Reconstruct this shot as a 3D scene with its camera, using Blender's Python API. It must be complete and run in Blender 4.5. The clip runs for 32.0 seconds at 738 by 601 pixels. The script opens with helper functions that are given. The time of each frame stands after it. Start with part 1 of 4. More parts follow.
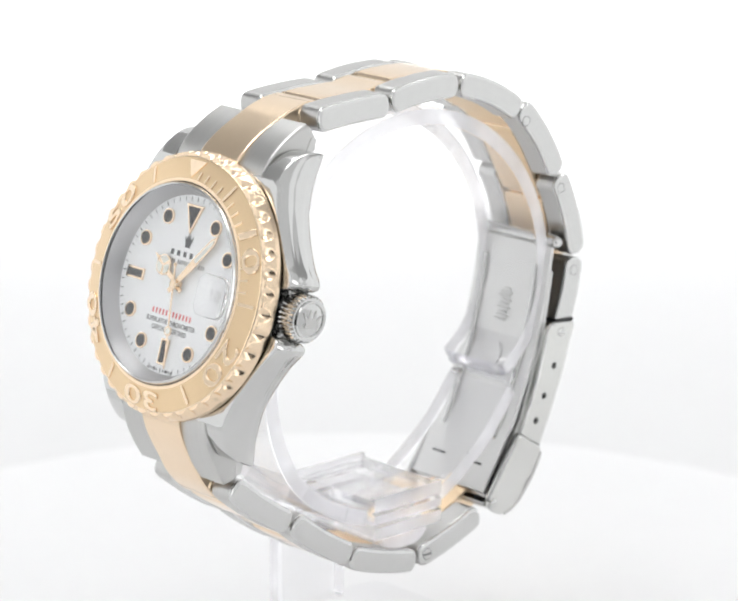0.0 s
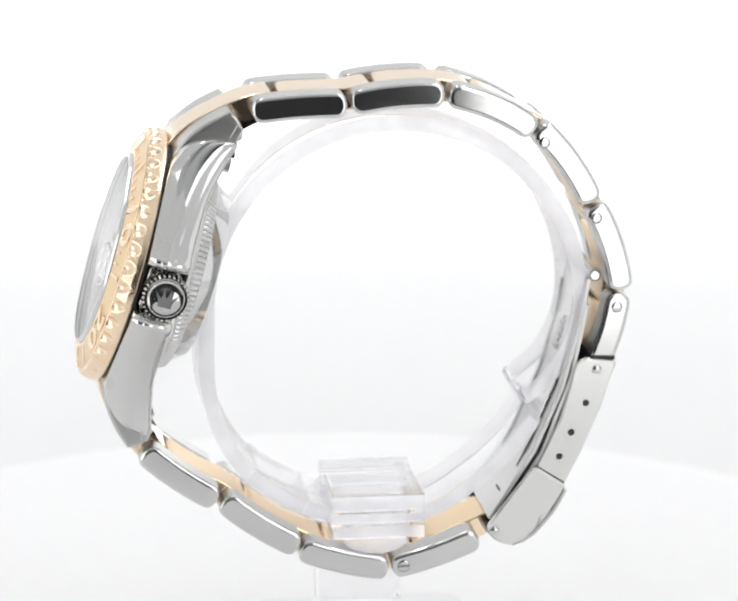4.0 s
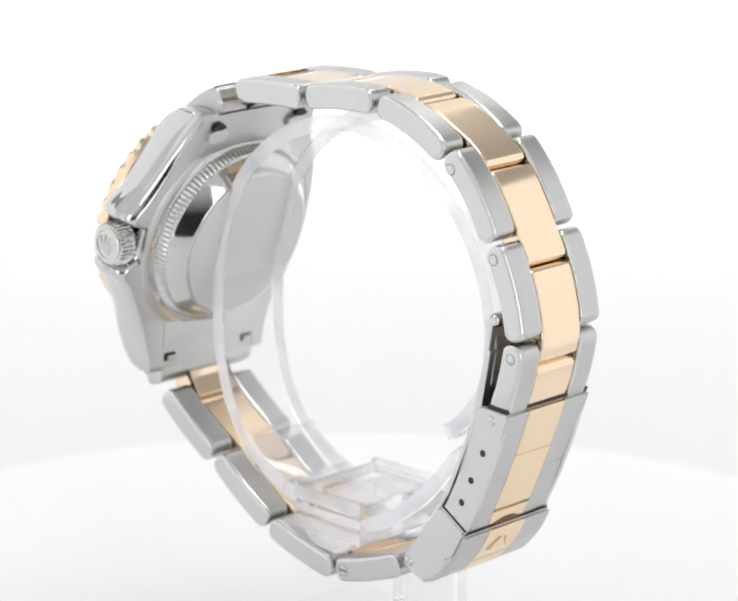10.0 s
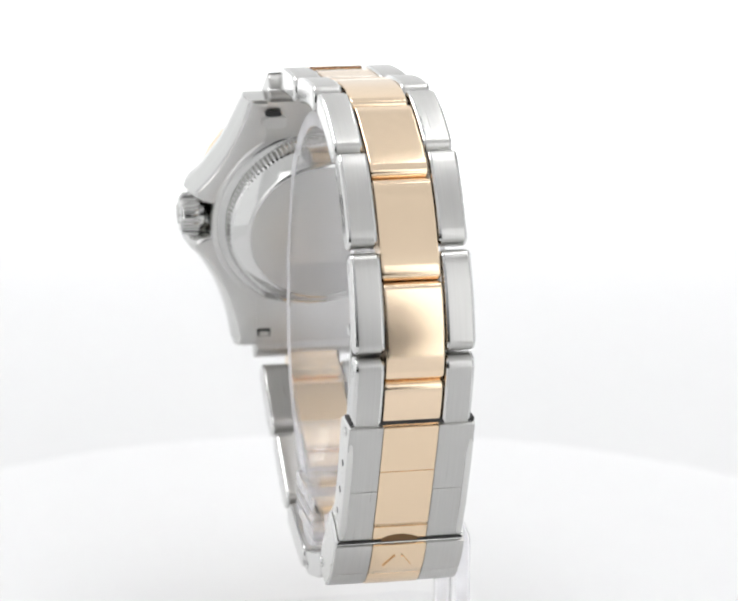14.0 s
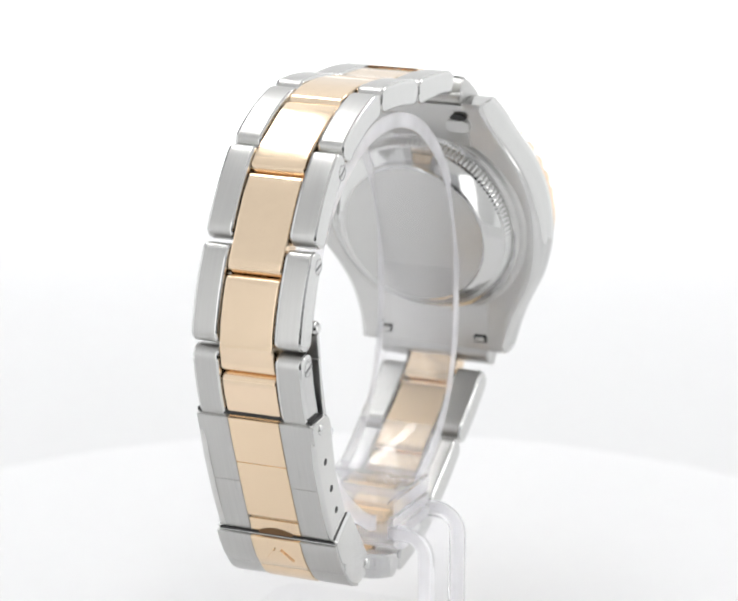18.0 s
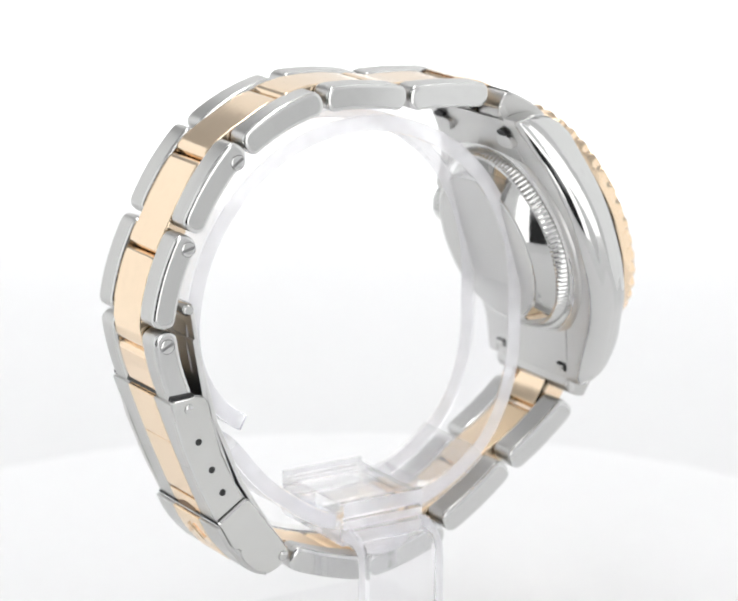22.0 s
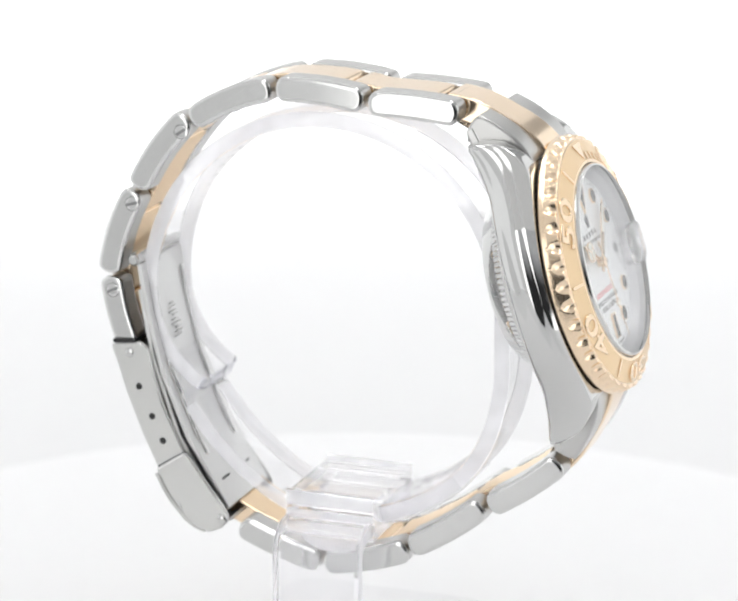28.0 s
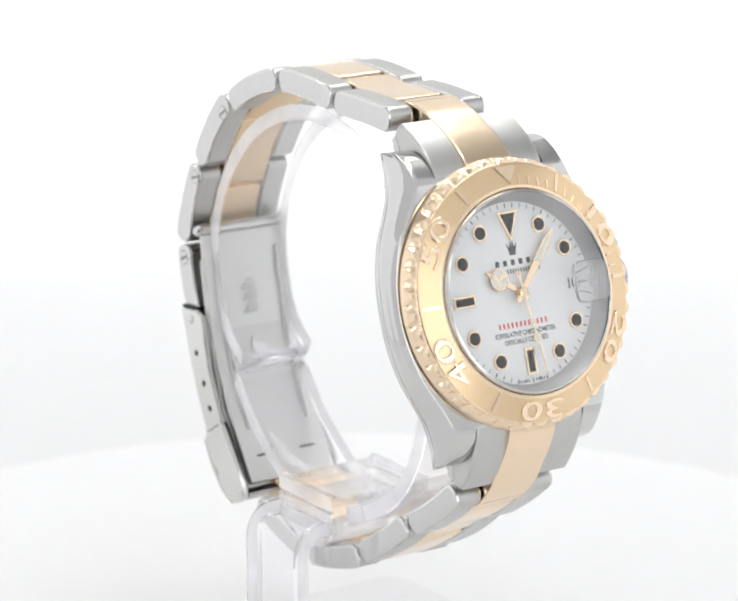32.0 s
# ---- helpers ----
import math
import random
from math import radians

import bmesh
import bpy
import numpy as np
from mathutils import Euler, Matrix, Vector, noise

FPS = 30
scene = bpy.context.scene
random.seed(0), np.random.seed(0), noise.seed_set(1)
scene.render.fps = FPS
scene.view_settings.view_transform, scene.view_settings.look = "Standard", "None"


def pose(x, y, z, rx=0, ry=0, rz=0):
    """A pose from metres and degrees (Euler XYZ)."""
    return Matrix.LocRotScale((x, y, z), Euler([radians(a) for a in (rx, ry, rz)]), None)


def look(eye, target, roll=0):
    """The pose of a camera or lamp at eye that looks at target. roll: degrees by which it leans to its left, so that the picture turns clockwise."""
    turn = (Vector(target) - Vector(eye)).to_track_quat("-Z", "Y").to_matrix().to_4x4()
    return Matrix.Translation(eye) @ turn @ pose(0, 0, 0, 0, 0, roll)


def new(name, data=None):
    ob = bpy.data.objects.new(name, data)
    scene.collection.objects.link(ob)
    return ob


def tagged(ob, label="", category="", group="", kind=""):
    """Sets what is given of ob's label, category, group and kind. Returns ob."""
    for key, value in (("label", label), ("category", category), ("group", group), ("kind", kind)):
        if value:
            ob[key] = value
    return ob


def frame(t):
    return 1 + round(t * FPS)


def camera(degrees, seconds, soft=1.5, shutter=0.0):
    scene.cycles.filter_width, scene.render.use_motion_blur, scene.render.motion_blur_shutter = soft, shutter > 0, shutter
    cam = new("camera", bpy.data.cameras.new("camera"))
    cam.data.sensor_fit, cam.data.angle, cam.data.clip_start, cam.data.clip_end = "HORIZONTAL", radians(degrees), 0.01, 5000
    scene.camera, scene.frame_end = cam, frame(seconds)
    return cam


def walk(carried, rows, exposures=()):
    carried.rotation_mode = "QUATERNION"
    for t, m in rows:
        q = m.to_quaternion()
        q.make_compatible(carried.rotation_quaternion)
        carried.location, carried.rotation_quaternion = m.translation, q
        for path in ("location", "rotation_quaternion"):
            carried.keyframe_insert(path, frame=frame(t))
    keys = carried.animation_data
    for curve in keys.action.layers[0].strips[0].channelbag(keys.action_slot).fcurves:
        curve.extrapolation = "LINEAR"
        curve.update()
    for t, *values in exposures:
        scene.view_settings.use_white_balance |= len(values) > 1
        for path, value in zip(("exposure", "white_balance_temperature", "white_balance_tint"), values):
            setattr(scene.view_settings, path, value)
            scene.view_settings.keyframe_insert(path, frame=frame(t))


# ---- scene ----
# One drawing unit of the watch in metres (the bezel is 40 units = 29 mm across).
U = 0.000725
TURN_START, TURN_RATE = -42.71, 8.6661

# ---------------------------------------------------------------- camera
cam = camera(14.97, 32.0, soft=2.2)
EYE = Vector((0.42254, 0.0, 0.11215)) * U * 1000
YAW, PITCH = radians(0.1614), radians(14.865)
AHEAD = Vector((-math.cos(YAW) * math.cos(PITCH), math.sin(YAW) * math.cos(PITCH), -math.sin(PITCH)))
# the lens is stopped far down; the front of the watch is in focus, its far side slightly soft
cam.data.dof.use_dof, cam.data.dof.focus_distance, cam.data.dof.aperture_fstop = True, 412 * U, 48.0
walk(cam, [(0.0, look(EYE, EYE + AHEAD, 0.372)), (32.0, look(EYE, EYE + AHEAD, 0.372))])

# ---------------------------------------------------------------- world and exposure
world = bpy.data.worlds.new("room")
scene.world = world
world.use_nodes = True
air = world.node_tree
# unseen room outside the tent: gradient for reflections, dark at eye level, paler above
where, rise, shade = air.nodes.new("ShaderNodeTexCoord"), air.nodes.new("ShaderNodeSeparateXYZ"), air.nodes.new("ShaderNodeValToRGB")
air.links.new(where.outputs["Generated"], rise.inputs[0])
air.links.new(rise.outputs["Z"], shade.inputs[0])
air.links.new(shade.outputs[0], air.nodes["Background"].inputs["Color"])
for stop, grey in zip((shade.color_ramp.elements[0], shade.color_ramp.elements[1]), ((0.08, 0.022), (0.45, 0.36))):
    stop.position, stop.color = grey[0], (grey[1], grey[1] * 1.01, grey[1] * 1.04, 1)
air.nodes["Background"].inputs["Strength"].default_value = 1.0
scene.view_settings.exposure = 0.61
# emission put into every tent piece, dim cloths too, to suit the reflections
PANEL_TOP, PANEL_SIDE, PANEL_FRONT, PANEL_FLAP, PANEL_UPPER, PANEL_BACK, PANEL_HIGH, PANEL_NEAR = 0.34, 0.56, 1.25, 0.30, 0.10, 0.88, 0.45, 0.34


# ---------------------------------------------------------------- materials
def material(name, color, rough=0.4, metal=0.0):
    m = bpy.data.materials.new(name)
    m.use_nodes = True
    b = m.node_tree.nodes["Principled BSDF"]
    b.inputs["Base Color"].default_value = (*color, 1)
    b.inputs["Roughness"].default_value = rough
    b.inputs["Metallic"].default_value = metal
    return m, m.node_tree, b


def vary(name, color, rough, metal, scale, stretch=(1, 1, 1), amount=0.05, rough_amount=0.05, bump=0.0, smudge=0.04):
    """Principled surface whose colour, gloss and relief vary at two scales."""
    m, tree, b = material(name, color, rough, metal)
    n = tree.nodes
    co = n.new("ShaderNodeTexCoord")
    mp = n.new("ShaderNodeMapping")
    mp.inputs["Scale"].default_value = stretch
    fine, broad = n.new("ShaderNodeTexNoise"), n.new("ShaderNodeTexNoise")
    fine.inputs["Scale"].default_value, fine.inputs["Detail"].default_value = scale, 4
    broad.inputs["Scale"].default_value, broad.inputs["Detail"].default_value = 180, 3
    tree.links.new(co.outputs["Object"], mp.inputs["Vector"])
    tree.links.new(mp.outputs["Vector"], fine.inputs["Vector"])
    tree.links.new(co.outputs["Object"], broad.inputs["Vector"])
    add = n.new("ShaderNodeMath")
    add.operation = "MULTIPLY_ADD"
    add.inputs[1].default_value = 2 * rough_amount
    add.inputs[2].default_value = rough - rough_amount
    tree.links.new(fine.outputs["Fac"], add.inputs[0])
    wide = n.new("ShaderNodeMath")
    wide.operation = "MULTIPLY_ADD"
    wide.inputs[1].default_value = 2 * smudge
    tree.links.new(broad.outputs["Fac"], wide.inputs[0])
    tree.links.new(add.outputs[0], wide.inputs[2])
    tree.links.new(wide.outputs[0], b.inputs["Roughness"])
    mix = n.new("ShaderNodeMix")
    mix.data_type = "RGBA"
    mix.inputs["A"].default_value = (*[c * (1 - amount) for c in color], 1)
    mix.inputs["B"].default_value = (*[min(1, c * (1 + amount)) for c in color], 1)
    tree.links.new(fine.outputs["Fac"], mix.inputs["Factor"])
    tree.links.new(mix.outputs["Result"], b.inputs["Base Color"])
    if bump:
        bp = n.new("ShaderNodeBump")
        bp.inputs["Strength"].default_value, bp.inputs["Distance"].default_value = bump, 0.00002
        tree.links.new(fine.outputs["Fac"], bp.inputs["Height"])
        tree.links.new(bp.outputs["Normal"], b.inputs["Normal"])
    return m


def clear(name, ior, tint=(1, 1, 1), rough=0.0, see=0.0):
    """Clear plastic or crystal: refracting glass, blended by see with thin sheet that light passes straight through."""
    m, tree, b = material(name, tint, rough)
    b.inputs["Transmission Weight"].default_value = 1.0
    b.inputs["IOR"].default_value = ior
    if see:
        n = tree.nodes
        thin, mix = n.new("ShaderNodeBsdfTransparent"), n.new("ShaderNodeMixShader")
        thin.inputs["Color"].default_value = (*tint, 1)
        mix.inputs[0].default_value = see
        tree.links.new(b.outputs[0], mix.inputs[1])
        tree.links.new(thin.outputs[0], mix.inputs[2])
        tree.links.new(mix.outputs[0], n["Material Output"].inputs["Surface"])
    return m


def sheet(name, tint, least=0.04, most=0.55, rough=0.02, haze=0.0):
    """Thin clear sheet: light passes straight through, with a gloss that grows at grazing angles and a little milky haze."""
    m, tree, b = material(name, tint)
    n = tree.nodes
    thin, gloss, mix, face = n.new("ShaderNodeBsdfTransparent"), n.new("ShaderNodeBsdfGlossy"), n.new("ShaderNodeMixShader"), n.new("ShaderNodeLayerWeight")
    thin.inputs["Color"].default_value = (*tint, 1)
    gloss.inputs["Roughness"].default_value = rough
    power, fit = n.new("ShaderNodeMath"), n.new("ShaderNodeMath")
    power.operation, power.inputs[1].default_value = "POWER", 3.0
    fit.operation, fit.inputs[1].default_value, fit.inputs[2].default_value = "MULTIPLY_ADD", most, least
    tree.links.new(face.outputs["Facing"], power.inputs[0])
    tree.links.new(power.outputs[0], fit.inputs[0])
    tree.links.new(fit.outputs[0], mix.inputs[0])
    tree.links.new(gloss.outputs[0], mix.inputs[2])
    if haze:
        # white haze put in for bright surroundings refracted by thick acrylic
        milk, through_milk, half, blend = n.new("ShaderNodeBsdfDiffuse"), n.new("ShaderNodeBsdfTranslucent"), n.new("ShaderNodeMixShader"), n.new("ShaderNodeMixShader")
        milk.inputs["Color"].default_value = through_milk.inputs["Color"].default_value = (0.97, 0.965, 0.99, 1)
        grain, spread = n.new("ShaderNodeTexNoise"), n.new("ShaderNodeMath")
        grain.inputs["Scale"].default_value = 150
        spread.operation, spread.inputs[1].default_value, spread.inputs[2].default_value = "MULTIPLY_ADD", haze, haze * 0.5
        co = n.new("ShaderNodeTexCoord")
        tree.links.new(co.outputs["Object"], grain.inputs["Vector"])
        tree.links.new(grain.outputs["Fac"], spread.inputs[0])
        half.inputs[0].default_value = 0.15
        tree.links.new(milk.outputs[0], half.inputs[1])
        tree.links.new(through_milk.outputs[0], half.inputs[2])
        tree.links.new(spread.outputs[0], blend.inputs[0])
        tree.links.new(thin.outputs[0], blend.inputs[1])
        tree.links.new(half.outputs[0], blend.inputs[2])
        tree.links.new(blend.outputs[0], mix.inputs[1])
    else:
        tree.links.new(thin.outputs[0], mix.inputs[1])
    tree.links.new(mix.outputs[0], n["Material Output"].inputs["Surface"])
    return m


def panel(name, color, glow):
    """A wall or cloth of the light tent; its light is emission put into the material."""
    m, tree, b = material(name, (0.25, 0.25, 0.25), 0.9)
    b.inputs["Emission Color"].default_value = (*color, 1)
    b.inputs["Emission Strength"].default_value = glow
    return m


STEEL = vary("polished_steel", (0.62, 0.62, 0.61), 0.05, 1.0, 900, amount=0.02, rough_amount=0.02, smudge=0.03)
BRUSHED = vary("brushed_steel", (0.55, 0.547, 0.535), 0.27, 1.0, 5500, (1, 0.02, 0.02), 0.08, 0.07, 0.08)
LINK = vary("polished_link_steel", (0.62, 0.62, 0.61), 0.07, 1.0, 900, amount=0.03, rough_amount=0.02, smudge=0.04)
SATIN = vary("satin_steel", (0.60, 0.597, 0.585), 0.28, 1.0, 4000, amount=0.04, rough_amount=0.05)
FLANK = vary("fine_satin_steel", (0.67, 0.67, 0.65), 0.15, 1.0, 4000, amount=0.04, rough_amount=0.04)
BLADE = vary("blade_steel", (0.67, 0.67, 0.66), 0.32, 1.0, 4000, amount=0.04, rough_amount=0.05)
GOLD = vary("polished_gold", (0.90, 0.72, 0.53), 0.10, 1.0, 900, amount=0.03, rough_amount=0.02, smudge=0.04)
GOLD_RIM = vary("bezel_gold", (0.90, 0.715, 0.52), 0.18, 1.0, 900, amount=0.03, rough_amount=0.02, smudge=0.04)
GOLD_SATIN = vary("satin_gold", (0.88, 0.70, 0.50), 0.22, 1.0, 2600, (1, 1, 1), 0.01, 0.0, 0.0, 0.02)
GOLD_GRAIN = vary("grained_gold", (0.80, 0.605, 0.385), 0.27, 1.0, 7000, amount=0.05, rough_amount=0.05, bump=0.1)
FLANGE = vary("flange_steel", (0.56, 0.56, 0.57), 0.38, 1.0, 900, amount=0.02, rough_amount=0.02)
EDGE = vary("polished_bevel", (0.66, 0.66, 0.65), 0.13, 1.0, 900, amount=0.02, rough_amount=0.02, smudge=0.03)
GOLD_INNER = vary("matt_gold_underside", (0.84, 0.66, 0.45), 0.36, 1.0, 3000, amount=0.04, rough_amount=0.05)
# gold darkened to draw the shade in the thumb notch
BROWN = vary("notch_shade_gold", (0.16, 0.09, 0.04), 0.35, 0.6, 3000, amount=0.2)
BLACK = vary("black_enamel", (0.04, 0.04, 0.042), 0.15, 0.0, 3000, amount=0.2)
LUME = vary("lume", (0.80, 0.80, 0.74), 0.5, 0.0, 6000, amount=0.05)
DIAL = vary("white_dial", (0.88, 0.892, 0.898), 0.30, 0.0, 700, amount=0.02)
INK = vary("dark_ink", (0.12, 0.12, 0.125), 0.5, 0.0, 3000, amount=0.1)
RED = vary("red_ink", (0.75, 0.18, 0.19), 0.5, 0.0, 3000, amount=0.1)
# darker steel that draws the shade inside the screw slots
SLOT = vary("slot_shade_steel", (0.24, 0.24, 0.24), 0.3, 1.0, 3000, amount=0.1)
# near-black stand-in for shade in gaps and slots; the gasket's own colour too
DARK = vary("recess_shade_and_gasket", (0.02, 0.02, 0.02), 0.5, 0.2, 3000, amount=0.1)
SAPPHIRE = sheet("sapphire", (0.997, 0.997, 0.997), 0.02, 0.50, 0.01)
LENS = clear("magnifier_sapphire", 1.5, (1, 1, 1), 0.0, 0.25)
ACRYLIC = clear("clear_acrylic", 1.47, (0.985, 0.985, 1.0), 0.03, 0.18)
ACRYLIC_THIN = sheet("thin_acrylic", (0.996, 0.996, 0.999), 0.02, 0.40, 0.05, 0.075)
ACRYLIC_BASE = sheet("base_acrylic", (0.996, 0.996, 0.999), 0.0, 0.05, 0.10, 0.02)
# frosted cut, with extra white for the light the rims carry
FROST = sheet("cut_acrylic_edge", (0.99, 0.985, 1.0), 0.03, 0.20, 0.12, 0.60)
CRYSTAL = clear("cast_acrylic", 1.42, (0.998, 0.998, 1.0), 0.03, 0.35)
AIRY = sheet("clearest_acrylic", (0.997, 0.997, 0.999), 0.03, 0.35, 0.04, 0.16)
HAZY = sheet("clear_block", (0.995, 0.995, 1.0), 0.04, 0.35, 0.08, 0.36)
# darker tint put in for the dark that the cut end refracts
CUT_END = clear("cut_acrylic_end", 1.49, (0.82, 0.82, 0.89), 0.06, 0.25)
BOARD = vary("white_board", (0.695, 0.695, 0.697), 0.45, 0.0, 400, amount=0.01)
TABLE = vary("white_turntable", (0.758, 0.757, 0.760), 0.40, 0.0, 400, amount=0.01)


# ---------------------------------------------------------------- building
def part(name, verts, faces, mats, parent=None, label="", pick=None, angle=32, at=None):
    """One mesh object, in drawing units, under its thing or part. pick(polygon) gives the material slot."""
    me = bpy.data.meshes.new(name)
    me.from_pydata([tuple(c * U for c in v) for v in verts], [], faces)
    mats = mats if isinstance(mats, (list, tuple)) else [mats]
    for m in mats:
        me.materials.append(m)
    bm = bmesh.new()
    bm.from_mesh(me)
    bmesh.ops.recalc_face_normals(bm, faces=bm.faces)
    bm.to_mesh(me)
    bm.free()
    for p in me.polygons:
        p.use_smooth = len(p.vertices) < 5
        if pick:
            p.material_index = pick(p)
    me.set_sharp_from_angle(angle=radians(angle))
    ob = new(name, me)
    if parent:
        ob.parent = parent
    if at is not None:
        ob.matrix_local = at
    if label:
        ob["label"] = label
    return ob


def loft(rings, close=True, ends=True):
    """Verts and faces that join rings of equally many points."""
    k = len(rings[0])
    verts = [p for r in rings for p in r]
    faces = []
    for i in range(len(rings) - 1):
        for j in range(k if close else k - 1):
            a, b = i * k + j, i * k + (j + 1) % k
            faces.append((a, b, b + k, a + k))
    if ends:
        faces.append(tuple(range(k - 1, -1, -1)))
        faces.append(tuple(range((len(rings) - 1) * k, len(rings) * k)))
    return verts, faces


def merge(*bits):
    verts, faces = [], []
    for v, f in bits:
        o = len(verts)
        verts += list(v)
        faces += [tuple(i + o for i in q) for q in f]
    return verts, faces


def arc_path(a, b, sag, n=7):
    """Points from a to b in the (y, z) plane, bulging by sag away from the middle of the ring."""
    a, b = Vector(a), Vector(b)
    d = b - a
    nrm = Vector((-d.y, d.x)).normalized()
    mid = (a + b) / 2 - Vector((2.0, -1.0))
    if nrm.dot(mid) < 0:
        nrm = -nrm
    return [a + d * (i / (n - 1)) + nrm * sag * 4 * (i / (n - 1)) * (1 - i / (n - 1)) for i in range(n)]


def strap_outline(path, thick, shrink=0.0, round_end=0.85, caps=5):
    """Closed outline round a path in (y, z): two offset sides and rounded ends."""
    n = len(path)
    tan = [(path[min(i + 1, n - 1)] - path[max(i - 1, 0)]).normalized() for i in range(n)]
    nor = [Vector((-t.y, t.x)) for t in tan]
    h = thick / 2 - shrink
    e = thick / 2 * round_end
    out = []

    def cap(p, t, m):
        # a rounded end whose tip lies at p
        k = max(e - shrink, 0.05)
        base = p - t * e
        return [base + m * h * math.cos(s) + t * k * math.sin(s) ** 0.8 for s in [math.pi * i / (2 * caps) for i in range(2 * caps + 1)]]

    inner = [(p, m) for p, m in zip(path[1:-1], nor[1:-1])]
    out += cap(path[-1], tan[-1], nor[-1])
    out += [p - m * h for p, m in reversed(inner)]
    out += cap(path[0], -tan[0], -nor[0])
    out += [p + m * h for p, m in inner]
    return out


def strap(path, thick, x0, x1, bevel=0.48, round_end=0.85):
    """A link: the outline of a path drawn out from x0 to x1 with rounded edges."""
    steps = [(0.0, 1.5), (0.0, 1.0), (0.3, 0.3), (1.0, 0.0), (1.25, 0.0)]
    rings = []
    for k, s in steps:
        rings.append([(x0 + bevel * k, p.x, p.y) for p in strap_outline(path, thick, bevel * s, round_end)])
    for k, s in reversed(steps):
        rings.append([(x1 - bevel * k, p.x, p.y) for p in strap_outline(path, thick, bevel * s, round_end)])
    return loft(rings)


def rounded(poly, radius, n=5):
    """A polygon whose corners are rounded; radius holds one value for each corner."""
    out = []
    for i, (p, r) in enumerate(zip(poly, radius)):
        p, a, b = Vector(p), Vector(poly[i - 1]), Vector(poly[(i + 1) % len(poly)])
        if not r:
            out.append(tuple(p))
            continue
        s, e = p + (a - p).normalized() * r, p + (b - p).normalized() * r
        for k in range(n + 1):
            q = k / n
            out.append(tuple(s * (1 - q) ** 2 + p * 2 * q * (1 - q) + e * q * q))
    return out


def prism(poly, x0, x1, bevel=0.2):
    """A plate cut to a polygon in (y, z) and drawn out from x0 to x1."""
    c = sum((Vector(p) for p in poly), Vector((0, 0))) / len(poly)

    def ring(x, s):
        out = []
        for p in poly:
            v = Vector(p) - c
            q = c + v * max(0.0, 1 - s / max(v.length, 1e-6))
            out.append((x, q.x, q.y))
        return out
    return loft([ring(x0, bevel * 1.6), ring(x0, bevel), ring(x0 + bevel, 0), ring(x1 - bevel, 0), ring(x1, bevel), ring(x1, bevel * 1.6)])


def lathe(profile, n=96, wave=None):
    """A closed turned ring from (r, height) points; wave(row, angle) adds to r."""
    rings = []
    for i in range(n):
        a = 2 * math.pi * i / n
        rings.append([((r + (wave(k, i) if wave else 0)) * math.cos(a), (r + (wave(k, i) if wave else 0)) * math.sin(a), h) for k, (r, h) in enumerate(profile)])
    k = len(profile)
    verts = [p for r in rings for p in r]
    faces = []
    for i in range(n):
        for j in range(k):
            a, b = i * k + j, i * k + (j + 1) % k
            c, d = ((i + 1) % n) * k + (j + 1) % k, ((i + 1) % n) * k + j
            faces.append((a, b, c, d))
    return verts, faces


def disc(profile, n=96):
    """A solid turned body; the first and last points of the (r, height) profile lie on the axis."""
    inner = profile[1:-1]
    rings = [[(r * math.cos(2 * math.pi * i / n), r * math.sin(2 * math.pi * i / n), h) for i in range(n)] for r, h in inner]
    return loft(rings)


def box(x0, x1, y0, y1, z0, z1, b=0.1):
    """A box with chamfered upright and level edges."""
    def ring(z, s):
        return [(x0 + s, y0 + b, z), (x0 + b, y0 + s, z), (x1 - b, y0 + s, z), (x1 - s, y0 + b, z),
                (x1 - s, y1 - b, z), (x1 - b, y1 - s, z), (x0 + b, y1 - s, z), (x0 + s, y1 - b, z)]
    return loft([ring(z0, b * 0.6), ring(z0 + b, 0), ring(z1 - b, 0), ring(z1, b * 0.6)])


def rod(p, q, r, n=16, dome=0.0):
    """A round bar from p to q, its ends domed by dome."""
    p, q = Vector(p), Vector(q)
    t = (q - p).normalized()
    s = t.orthogonal().normalized()
    w = t.cross(s)
    rings = []
    steps = [(0, 0.6), (0.35, 0.88), (1, 1)] if dome else [(0, 0.9), (1, 1)]
    d = dome or r * 0.1
    ends = [(p + t * (d * k), r * m) for k, m in steps] + [(q - t * (d * k), r * m) for k, m in reversed(steps)]
    for c, m in ends:
        rings.append([tuple(c + (s * math.cos(2 * math.pi * i / n) + w * math.sin(2 * math.pi * i / n)) * m) for i in range(n)])
    return loft(rings)


# ---------------------------------------------------------------- light tent and turntable
FLOOR = -58.0
FRONT, BACK, SIDE, ROOF = 205.0, -335.0, 165.0, 420.0
LAMP_AT, LAMP_GLOW = 132.0, 6.1
OPEN_W, OPEN_TOP, SIDE_TOP, LOW_TOP, LIT_TO = 84.0, 165.0, 125.0, 45.0, 85.0


def structure(name, bits, mat, label, category):
    return tagged(part(name, *bits, mat), label, category, kind="structure")


